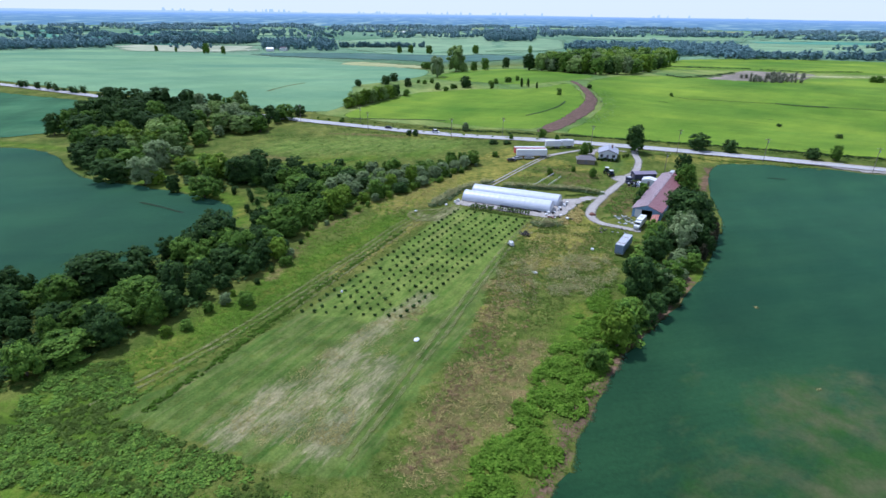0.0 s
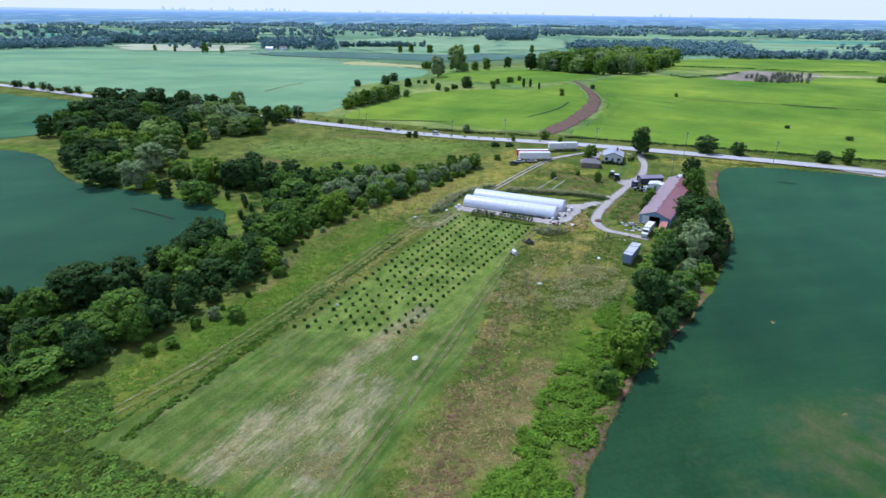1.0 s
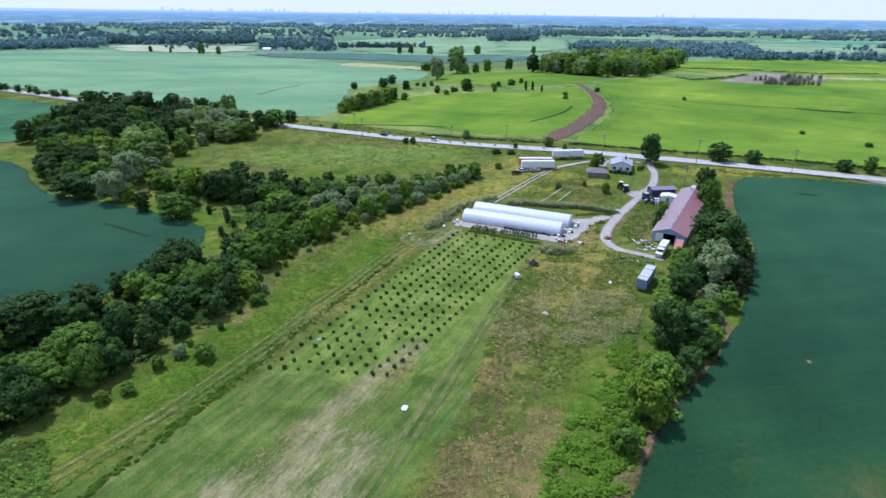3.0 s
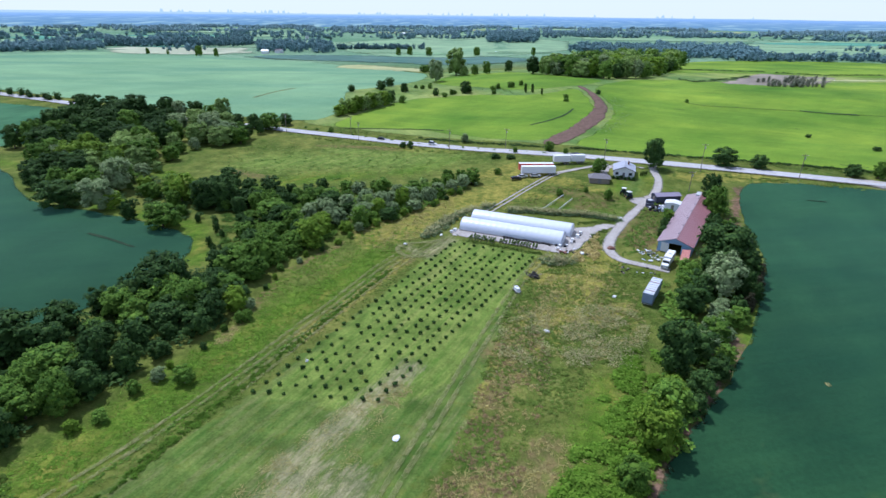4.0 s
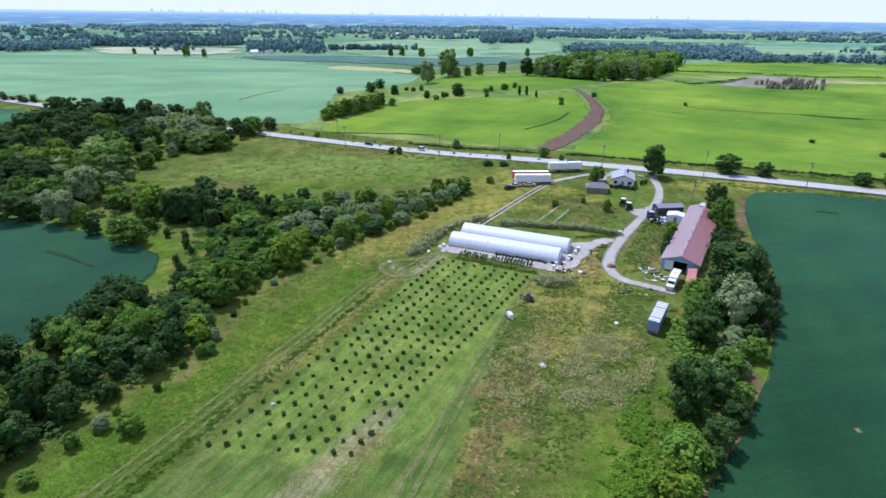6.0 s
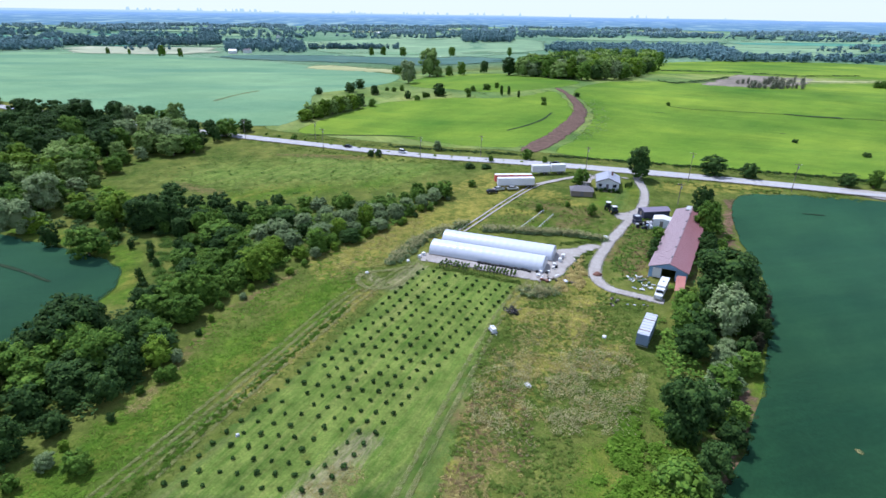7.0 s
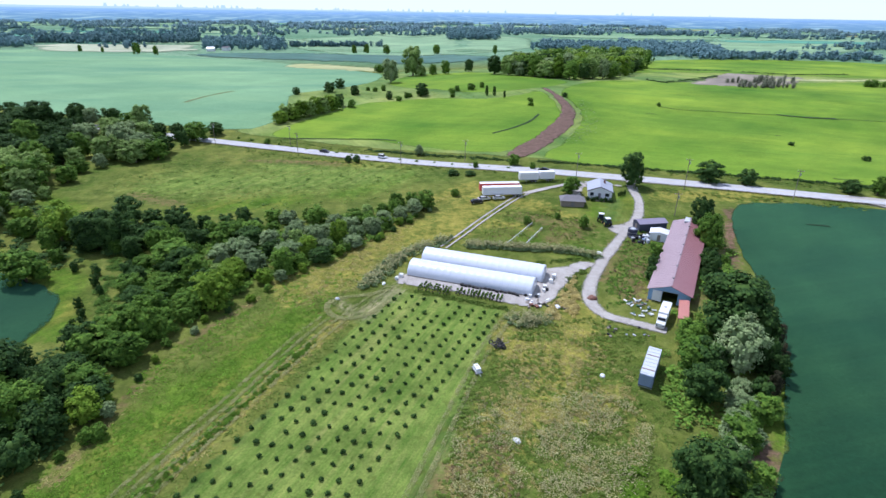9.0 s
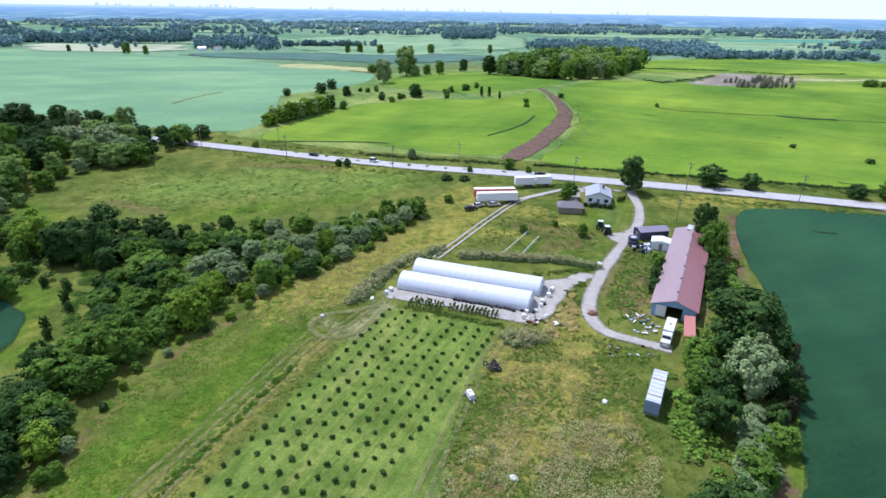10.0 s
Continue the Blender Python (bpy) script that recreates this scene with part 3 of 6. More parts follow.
sheet("gravel_yard", [(24.5, 65), (29, 66.5), (31, 78), (38, 84), (30, 86), (24, 76)], M_GRAVEL, "grey gravel pad beside the farmhouse", "yard", 0.055, 3, 1.5, 1, 0, 28)
sheet("dirt_road", [(5, 126), (15, 121), (30, 143), (45, 170), (57, 197), (61, 220), (60, 247), (57, 268), (53, 286), (50.5, 283), (53, 262), (53.5, 242), (52, 218), (45, 196), (30, 166), (14, 142)], M_SOIL,
      "brown bare earth field road between the crops", "dirt road", 0.16, 3, 3, 1.5, 0.02, 13)
sheet("stubble_strip", [(255, 372), (300, 378), (380, 384), (520, 400), (520, 412), (380, 398), (290, 396), (262, 388)], M_CROP_STRAW, "pale stubble strip behind the bright crop", "field", 0.14, 8, 5, 2, 0, 18)
sheet("sparse_patch", [(40.3, -67.8), (41, -68.1), (41.3, -67.9), (41.4, -69.2), (40.9, -69), (40.6, -69.4)], M_RUT, "small bare spot in the soybeans", "soil", 0.16, 1, 0.7, 0.5, 0, 16)
sheet("sparse_patch", [(37.2, -100.4), (37.9, -100.6), (38.4, -100.2), (38.3, -101.2), (37.7, -101), (37.4, -101.5)], M_RUT, "small bare spot in the soybeans", "soil", 0.16, 1, 0.7, 0.5, 0, 17)
ribbon("field_ditch", [(-152, -3), (-143, -7), (-131, -13)], 1.5, M_WET, "dark wet furrow in the crop", "ditch", 0.2, 2, 0.8)
ribbon("field_ditch", [(117, 229), (127, 222), (147, 220), (166, 217), (185, 214), (196, 210), (216, 207), (244, 202), (330, 186)], 2.2, M_DITCH, "dark grassy ditch across the bright crop", "ditch", 0.2, 5, 0.8)
ribbon("field_ditch", [(184, 214.5), (196, 210), (206, 208.5), (216, 207)], 6.5, M_WET, "dark wet stretch of the field ditch", "ditch", 0.22, 3, 0.9)
for a, b in (((102, 212), (108, 210)), ((157, 168), (160, 167.5)), ((138, 92), (148, 88)), ((120, 330), (140, 336))):
    ribbon("field_ditch", [a, ((a[0] + b[0]) / 2, (a[1] + b[1]) / 2 + 0.3), b], 1.6, M_WET, "short dark furrow in the bright crop", "ditch", 0.2, 2, 0.8)
ribbon("field_ditch", [(5, 168), (18, 178), (30, 192), (36, 206)], 2.4, M_WET, "dark curved furrow in the bright crop", "ditch", 0.2, 3, 0.8)
ribbon("field_ditch", [(190, 481), (218, 470), (250, 468), (280, 466)], 5.0, M_WET, "dark hedge line between bright strips", "ditch", 0.24, 5, 0.8)
ribbon("field_ditch", [(153, 356), (161, 336), (191, 353), (239, 409)], 4.0, M_WET, "dark hedge line round a field corner", "ditch", 0.24, 5, 0.8)
ribbon("field_ditch", [(288, 458), (325, 434), (391, 446)], 5.0, M_WET, "dark hedge line behind the bare earth", "ditch", 0.24, 5, 0.8)
ribbon("bare_scar", [(-192, 250), (-187, 268), (-182, 284), (-175, 297)], 3.5, M_RUT, "faint tan scar in the bluish crop", "soil", 0.2, 4, 0.6)
ribbon("wet_spot", [(99, 46.5), (102, 46), (106, 45)], 1.2, M_WET, "small dark wet spot in the soybeans", "ditch", 0.2, 1, 0.8)
ribbon("field_ditch", [(-106, 167.5), (-80, 168), (-60, 167.5), (-46, 163)], 2.2, M_WET, "dark furrow along the crop edge", "ditch", 0.2, 3, 0.8)
ribbon("farm_track", [(47, 80), (38, 85), (27, 83), (17, 77.5), (8, 73)], 3.2, M_GRAVEL, "pale gravel track to the parked trailers", "track", 0.05, 2, 0.4)
ribbon("farm_track", [(-37, 1), (-42, -2), (-49, -3.5), (-52, -7), (-50, -12), (-46, -14), (-41, -12), (-37, -5)], 1.5, M_RUT, "worn earth loop at the orchard corner", "track", 0.06, 1.5, 0.5)
for side in (-0.95, 0.95):
    ribbon("farm_track", [(17, 77.5), (8, 73), (-1, 62), (-10, 49), (-18, 36), (-23, 28)], 1.0, M_GRAVEL, "pale wheel rut through dry grass", "track", 0.05, 2, 0.5, None, side)
    ribbon("farm_track", [(-5, -8), (-11, -17), (-17, -31), (-26, -56), (-34, -80), (-44, -108), (-50, -124)], 0.9, M_FAINT, "faint tan wheel rut beside the orchard", "track", 0.05, 2, 0.6, None, side)
    ribbon("farm_track", [(-96, -116), (-84, -98), (-74, -76), (-65.5, -54), (-59.5, -40), (-54, -24), (-49, -14)], 0.8, M_FAINT, "old wheel rut in the meadow", "track", 0.05, 2, 0.6, None, side + 2.2)
    ribbon("farm_track", [(-73, -78), (-64, -54), (-58, -40), (-52, -24), (-45, -10), (-37, 3)], 0.8, M_FAINT, "faint wheel rut along the orchard", "track", 0.05, 2, 0.6, None, side)


# ---------------------------------------------------------------- trees and shrubs
def ico(center, r, squash=1.0):
    """A 20-faced lump: vertices and faces."""
    g = (1 + 5 ** 0.5) / 2
    v = np.array([(-1, g, 0), (1, g, 0), (-1, -g, 0), (1, -g, 0), (0, -1, g), (0, 1, g), (0, -1, -g), (0, 1, -g), (g, 0, -1), (g, 0, 1), (-g, 0, -1), (-g, 0, 1)], float)
    v = v / np.linalg.norm(v[0]) * r * np.array((1, 1, squash)) + np.array(center)
    f = np.array([(0, 11, 5), (0, 5, 1), (0, 1, 7), (0, 7, 10), (0, 10, 11), (1, 5, 9), (5, 11, 4), (11, 10, 2), (10, 7, 6), (7, 1, 8),
                  (3, 9, 4), (3, 4, 2), (3, 2, 6), (3, 6, 8), (3, 8, 9), (4, 9, 5), (2, 4, 11), (6, 2, 10), (8, 6, 7), (9, 8, 1)])
    return v, f


def leaf_cards(rng, centre, r, n, size, squash=0.85, up=0.3, out=None):
    """n folded leaf clumps over a lump; out: the way that the lump faces."""
    d = rng.normal(size=(n, 3))
    d[:, 2] = np.abs(d[:, 2]) * 0.9 - 0.25
    d /= np.linalg.norm(d, axis=1)[:, None]
    p = np.array(centre) + d * r * rng.uniform(0.72, 1.34, (n, 1)) * np.array((1, 1, squash))
    nor = d + rng.normal(size=(n, 3)) * 0.55 + np.array((0, 0, up))
    if out is not None:
        nor = nor * 0.6 + out * 0.75
    nor /= np.linalg.norm(nor, axis=1)[:, None]
    a = np.cross(nor, rng.normal(size=(n, 3)))
    a /= np.linalg.norm(a, axis=1)[:, None]
    b = np.cross(nor, a)
    s = size * rng.uniform(0.5, 1.35, (n, 1))
    v = np.stack([p - a * s, p + b * s * 0.7 - nor * s * 0.3, p + a * s, p - b * s * 0.7 - nor * s * 0.3], 1).reshape(-1, 3)
    k = np.arange(n)[:, None] * 4
    return v, np.concatenate([k + np.array((0, 3, 2)), k + np.array((0, 2, 1))])


def crown_shape(seed, lobes=30, cards=55, size=0.045, low=0.14, lean=0.0, cored=True):
    """A crown 1 wide and 1 high, of uneven lumps of leaves."""
    rng = np.random.default_rng(seed)
    V, F, k = [], [], 0
    core = rng.uniform(0.34, 0.4)
    bulge = rng.uniform(0.38, 0.52)
    for i in range(lobes):
        u = ((i + 0.5) / lobes) ** 0.8
        z = low + (0.95 - low) * u
        ring = core * max(0.03, 1 - (abs(u - bulge) / 0.62) ** 2.4) ** 0.5 * rng.uniform(0.45, 1.15) ** 0.7
        a = i * 2.39996 + rng.uniform(-0.6, 0.6)
        r = rng.uniform(0.075, 0.16) * (1.1 - 0.25 * u) * (30 / max(lobes, 12)) ** 0.25
        c = (math.cos(a) * ring + lean * u, math.sin(a) * ring, min(z * rng.uniform(0.94, 1.05), 1 - r * 0.8))
        out = np.array((c[0], c[1], (c[2] - 0.4) * 0.8 + 0.12))
        out /= np.linalg.norm(out) + 1e-6
        for v, f in ((ico(c, r * 0.7, 0.9),) if cored else ()) + (leaf_cards(rng, c, r, cards, size, 0.85, 0.3, out),):
            V.append(v)
            F.append(f + k)
            k += len(v)
    for v, f in (ico((0, 0, 0.42), 0.27, 1.15), ico((0, 0, 0.68), 0.2, 1.0)):
        V.append(v)
        F.append(f + k)
        k += len(v)
    return np.concatenate(V), np.concatenate(F)


def numpy_mesh(name, v, f, mat):
    me = bpy.data.meshes.new(name)
    me.vertices.add(len(v))
    me.vertices.foreach_set("co", np.asarray(v, np.float32).ravel())
    me.loops.add(len(f) * 3)
    me.loops.foreach_set("vertex_index", np.asarray(f, np.int32).ravel())
    me.polygons.add(len(f))
    me.polygons.foreach_set("loop_start", np.arange(len(f), dtype=np.int32) * 3)
    me.materials.append(mat)
    me.update(calc_edges=True)
    return me


def trunk_mesh(seed):
    """A tapered trunk with four limbs, for a tree 1 high."""
    rnd = random.Random(seed)
    bm = rod((0, 0, -0.02), (rnd.uniform(-0.02, 0.02), 0, 0.4), 0.035, 8, None, 0.022)
    for i in range(4):
        a = i * 1.6 + rnd.random()
        rod((0, 0, 0.22 + 0.05 * i), (math.cos(a) * 0.24, math.sin(a) * 0.24, 0.5 + 0.06 * i), 0.016, 6, bm, 0.006)
    me = bpy.data.meshes.new("trunk")
    bm.to_mesh(me)
    bm.free()
    me.materials.append(M_BARK)
    return me


TRUNKS = [trunk_mesh(i) for i in range(3)]
CROWNS = {}
for kind, mat, lobes, cards, size, low in (("dark", M_LEAF_DARK, 60, 46, 0.030, 0.10), ("green", M_LEAF_MID, 56, 46, 0.030, 0.08), ("light", M_LEAF_LIGHT, 44, 46, 0.034, 0.06),
                                           ("silver", M_LEAF_SILVER, 56, 46, 0.030, 0.10), ("bush", M_LEAF_MID, 36, 46, 0.040, 0.04), ("darkbush", M_LEAF_DARK, 36, 46, 0.040, 0.04),
                                           ("pale", M_LEAF_PALE, 50, 46, 0.032, 0.08), ("brownbush", M_LEAF_BROWN, 34, 44, 0.040, 0.04)):
    CROWNS[kind] = [numpy_mesh("crown", *crown_shape(11 * i + len(kind), lobes, cards, size, low, 0.06 * (i - 2)), mat) for i in range(5)]
LABELS = {"dark": "dark green broadleaf tree with dense crown", "green": "mid green broadleaf tree with lumpy crown", "light": "young tree with yellow-green leaves",
          "silver": "grey-green willow tree with silvery leaves", "bush": "green rounded leafy bush", "darkbush": "dark green dense leafy bush", "pale": "pale green broadleaf tree with airy crown",
          "brownbush": "tall dark brown bush with withered leaves"}
tree_rnd = random.Random(42)


def tree(kind, x, y, w, h, group=""):
    name, cat = ("bush", "bush") if "bush" in kind else ("tree", "tree")
    ob = thing(name, LABELS[kind], cat, stand(x, y, tree_rnd.uniform(0, 360), -0.2), group)
    s = Matrix.Diagonal((w, w * tree_rnd.uniform(0.88, 1.12), h * 1.03, 1))
    place("trunk", tree_rnd.choice(TRUNKS), s, ob)
    place("crown", tree_rnd.choice(CROWNS[kind]), s, ob)
    return ob


def grove(poly, spacing, kinds, w, h, group, seed, keep=lambda x, y: True):
    """Trees strewn inside an outline, no two nearer than the spacing."""
    rnd = random.Random(seed)
    xs, ys = [p[0] for p in poly], [p[1] for p in poly]
    put = []
    for _ in range(6000):
        x, y = rnd.uniform(min(xs), max(xs)), rnd.uniform(min(ys), max(ys))
        if inside(x, y, poly) and keep(x, y) and all((x - a) ** 2 + (y - b) ** 2 > spacing ** 2 for a, b in put):
            put.append((x, y))
            k = rnd.uniform(0.62, 1.32)
            kind = rnd.choice(growing(x, y, kinds) or ("",))
            if not kind:
                continue
            tree(kind, x, y, rnd.uniform(*w) * k, rnd.uniform(*h) * k, group)
    return put


HEDGE = "trees of the creek hedgerow"
# what grows where along the creek: the first outline that holds a place decides
ZONES = [
    ([(-130, 16), (-122, 20), (-113, 15), (-100, -4), (-104, -24), (-112, -18), (-110, -2), (-128, 8)], ()),
    ([(-165, 26), (-168, 80), (-150, 100), (-132, 70), (-140, 38), (-136, 6)], ("light", "bush", "", "light", "", "bush", "")),
    ([(-251, 138), (-278, 190), (-223, 194), (-195, 138), (-185, 104), (-215, 97), (-238, 86)], ("dark", "dark", "darkbush", "dark", "green")),
    ([(-190, 198), (-150, 200), (-138, 143), (-151, 123)], ("dark", "dark", "green")),
    ([(-215, 186), (-184, 194), (-146, 113), (-140, 80), (-154, 72), (-175, 77), (-190, 124)], ("pale", "silver", "green", "pale", "silver")),
    ([(-238, 102), (-186, 103), (-172, 70), (-194, 62)], ("light", "pale", "bush", "light")),
    ([(-220, 62), (-198, 71), (-172, 36), (-146, 2), (-182, 4)], ("dark", "dark", "darkbush", "green")),
    ([(-198, 76), (-172, 76), (-148, 38), (-158, 24)], ("pale", "green", "silver", "pale")),
    ([(-140, 44), (-126, 58), (-88, 24), (-92, -9), (-104, -17), (-113, 4)], ("dark", "darkbush", "dark", "green")),
    ([(-92, 16), (-76, 47), (-50, 78), (-26, 66), (-46, 56), (-68, 15), (-80, 5)], ("silver", "pale", "dark", "silver", "bush")),
    ([(-99, -24), (-94, -13), (-66, 14), (-60, -2), (-76, -28), (-82, -46), (-90, -36)], ("green", "light", "bush", "green")),
]


def growing(x, y, kinds):
    return next((k for poly, k in ZONES if inside(x, y, poly)), kinds)


grove([(-150, -125), (-120, -112), (-107, -98), (-99, -80), (-88, -63), (-86, -44), (-87, -26), (-92, -20), (-104, -30), (-112, -46), (-122, -62), (-150, -78)], 5.2,
      ("dark", "darkbush", "green", "dark", "darkbush", "bush", "darkbush", "green"), (4.8, 9.5), (4, 7.5), HEDGE, 5)
grove([(-86, -24), (-78, -12), (-71, 3), (-64, 11), (-70, 24), (-84, 30), (-98, 26), (-104, 8), (-100, -10)], 5.6, ("dark", "green", "light", "bush", "light", "green"), (6, 9), (5, 7), HEDGE, 6)
grove([(-66, 9), (-55, 20), (-46, 34), (-37, 48), (-28, 62), (-34, 66), (-46, 58), (-60, 46), (-72, 28)], 5.0, ("dark", "green", "silver", "bush", "silver", "light"), (4.5, 7), (4, 6), HEDGE, 7)
grove([(-90, 28), (-62, 46), (-70, 52), (-96, 44), (-122, 44), (-126, 30), (-108, 26)], 5.5, ("dark", "darkbush", "green", "bush"), (6, 9), (4.5, 6.5), HEDGE, 8)
grove([(-267, 104), (-284, 150), (-284, 192), (-250, 206), (-196, 186), (-148, 166), (-146, 154), (-154, 130), (-166, 105), (-176, 84), (-206, 90), (-236, 104)], 9.0,
      ("dark", "dark", "green", "dark", "dark", "green", "silver"), (9, 14), (8, 12), "trees of the wood by the road", 9, lambda x, y: not (x > -172 and y < 122))
grove([(-206, 42), (-172, 28), (-168, 46), (-180, 62), (-176, 80), (-186, 84), (-214, 98), (-232, 92), (-222, 66)], 7.5, ("dark", "green", "silver", "green"), (9, 12.5), (7.5, 10.5), "trees of the wood by the road", 10)
grove([(-160, 22), (-128, 10), (-112, 22), (-124, 46), (-146, 48)], 7.5, ("green", "dark", "bush", "light"), (7, 11), (6, 9), HEDGE, 11)
grove([(-172, 32), (-148, 26), (-128, 36), (-130, 52), (-146, 62), (-166, 74), (-176, 62)], 6.0, ("bush", "light", "darkbush", "bush"), (4, 7), (3, 5), HEDGE, 13)
grove([(-124, 6), (-104, 2), (-98, 14), (-102, 26), (-122, 36), (-132, 34)], 6.5, ("dark", "darkbush", "green", "dark"), (6, 9), (5, 8), HEDGE, 14)
for x, y, w, h in ((-88, -31, 9, 6.5), (-91, -21, 9, 7), (-85, -20, 8, 6), (-95, -30, 9, 7), (-83, -11, 8, 6), (-90, -40, 8, 6)):
    tree("green", x, y, w, h, HEDGE)
tree("dark", -105, -43, 14.5, 12, HEDGE)
tree("dark", -124, -70, 17, 10, HEDGE)
tree("silver", -163, 20, 12.5, 12, HEDGE)
tree("dark", -178, 22, 16, 10, HEDGE)
tree("bush", -131, 4, 12, 9, HEDGE)
tree("dark", -124, 27, 14, 11, HEDGE)
for x, y, w, h in ((-112, 2, 2.4, 3.4), (-108, -3, 2, 3), (-109, -10, 2.2, 3.2), (-115, 8, 2.6, 3.4), (-106, -14, 2, 2.6), (-122, 10, 2.4, 3)):
    tree("darkbush", x, y, w, h, HEDGE)
tree("bush", -84, -76, 4.4, 3.6, HEDGE)
for i, (a, b) in enumerate((((-97, -94), (-86, -64)), ((-84, -60), (-83, -30)), ((-82, -26), (-68, 2)), ((-68, 4), (-44, 34)), ((-44, 34), (-27, 62)))):
    for j in range(6):
        k = (j + tree_rnd.uniform(0.1, 0.9)) / 6
        s = tree_rnd.uniform(1.6, 3.6)
        tree(("light", "bush", "bush", "silver", "light", "darkbush")[(i + j) % 6], a[0] + (b[0] - a[0]) * k + tree_rnd.uniform(-1, 1.5), a[1] + (b[1] - a[1]) * k + tree_rnd.uniform(-1.5, 1), s, s * tree_rnd.uniform(0.7, 1.0), HEDGE)
for x, y, w, h in ((-50, 34, 5.5, 5), (-46, 39, 6, 5.5), (-42, 45, 6, 5.5), (-37, 50, 5.5, 5), (-57, 24, 5, 4.5)):
    tree("silver", x, y, w, h, HEDGE)
tree("bush", -104, -58, 7, 5, HEDGE)
tree("darkbush", -146, 10, 6, 7, HEDGE)

tree("bush", -81, -52, 3.2, 2.6, HEDGE)
tree("light", -85, -48, 6.5, 6, HEDGE)
tree("light", -106, -48, 6, 5, HEDGE)
EDGE = "trees between the yard and the crop field"
for kind, x, y, w, h in (("dark", 41.5, -20, 16.8, 14.5), ("dark", 47, -13, 9.5, 10.5), ("silver", 34.5, -33, 11.5, 12), ("dark", 12.8, -66, 9.2, 11.5), ("darkbush", 19, -61, 7.5, 7), ("bush", 26, -53, 7, 5), ("darkbush", 20, -68, 6, 5), ("dark", 14, -74, 6, 6), ("bush", 30, -48, 5, 4), ("darkbush", 35, -42, 5, 5), ("darkbush", 11, -79, 5, 4.5), ("bush", 24, -62, 5, 4), ("light", 2, -89, 8.5, 9.5), ("bush", 7, -79, 8.5, 6.5),
                         ("green", 30, -23, 7, 6), ("bush", 29, -27, 6, 5), ("dark", 24, -42, 8, 8), ("darkbush", 30, -32, 8, 7), ("bush", 26, -32, 8, 6), ("darkbush", 40, -33, 6, 8), ("darkbush", 44, -25, 7, 10),
                         ("silver", 29, -46, 6, 4), ("silver", 25, -52, 6, 4), ("silver", 32, -40, 5, 3.5), ("silver", 22, -58, 5, 3.5), ("silver", 27, -49, 5, 3.2), ("silver", 30, -43, 5, 3.2), ("silver", 24, -55, 4.5, 3), ("silver", 28, -53, 4.5, 3), ("bush", 33, -47, 6, 5),
                         ("green", 57, 29, 10, 11), ("dark", 60, 40, 9.5, 11.5), ("darkbush", 51, 14, 6, 6.5), ("dark", 48, 6, 6, 7.5), ("darkbush", 45, -2, 4.5, 4), ("bush", 39, 21, 4.5, 5.5), ("darkbush", 35, 13, 4, 5),
                         ("darkbush", 33, 8, 4, 4), ("bush", -4, -96, 6, 5), ("brownbush", 38.5, -40, 3.4, 5), ("darkbush", 41.5, -36, 4.2, 6), ("brownbush", 43.8, -32, 4, 6), ("brownbush", 47.2, -25, 4, 6.5), ("darkbush", 50.5, -17, 4.2, 5.5), ("darkbush", 5, -84, 5, 4), ("light", 9, -76, 6, 5), ("bush", 57, 18, 4, 3)):
    tree(kind, x, y, w, h, EDGE)
for kind, x, y, w, h in (("dark", 51, 81, 10.5, 13), ("darkbush", 84, 87, 11, 8.2), ("darkbush", 98, 84, 7.3, 6), ("darkbush", 133, 75, 7.2, 5.2), ("bush", 143, 74, 6.5, 7), ("bush", 9, 111, 6, 5), ("bush", 25, 73, 7, 6.5),
                         ("bush", 23, 43, 3.8, 4.3), ("darkbush", -66, 127, 4, 3.2), ("darkbush", -62, 126, 4, 3.8), ("darkbush", -18, 100, 6, 2.2), ("darkbush", -11, 98, 6, 2), ("bush", -18, 73, 4, 2.8), ("dark", -144, 174, 9, 7),
                         ("bush", -8, 109, 3, 3), ("bush", 16, 104, 3, 3), ("silver", -33, 135, 5, 5), ("bush", 5, 46, 3, 3), ("bush", 16, 50, 2.5, 2.2), ("bush", -112, 158, 3.5, 3)):
    tree(kind, x, y, w, h, "trees along the country road")
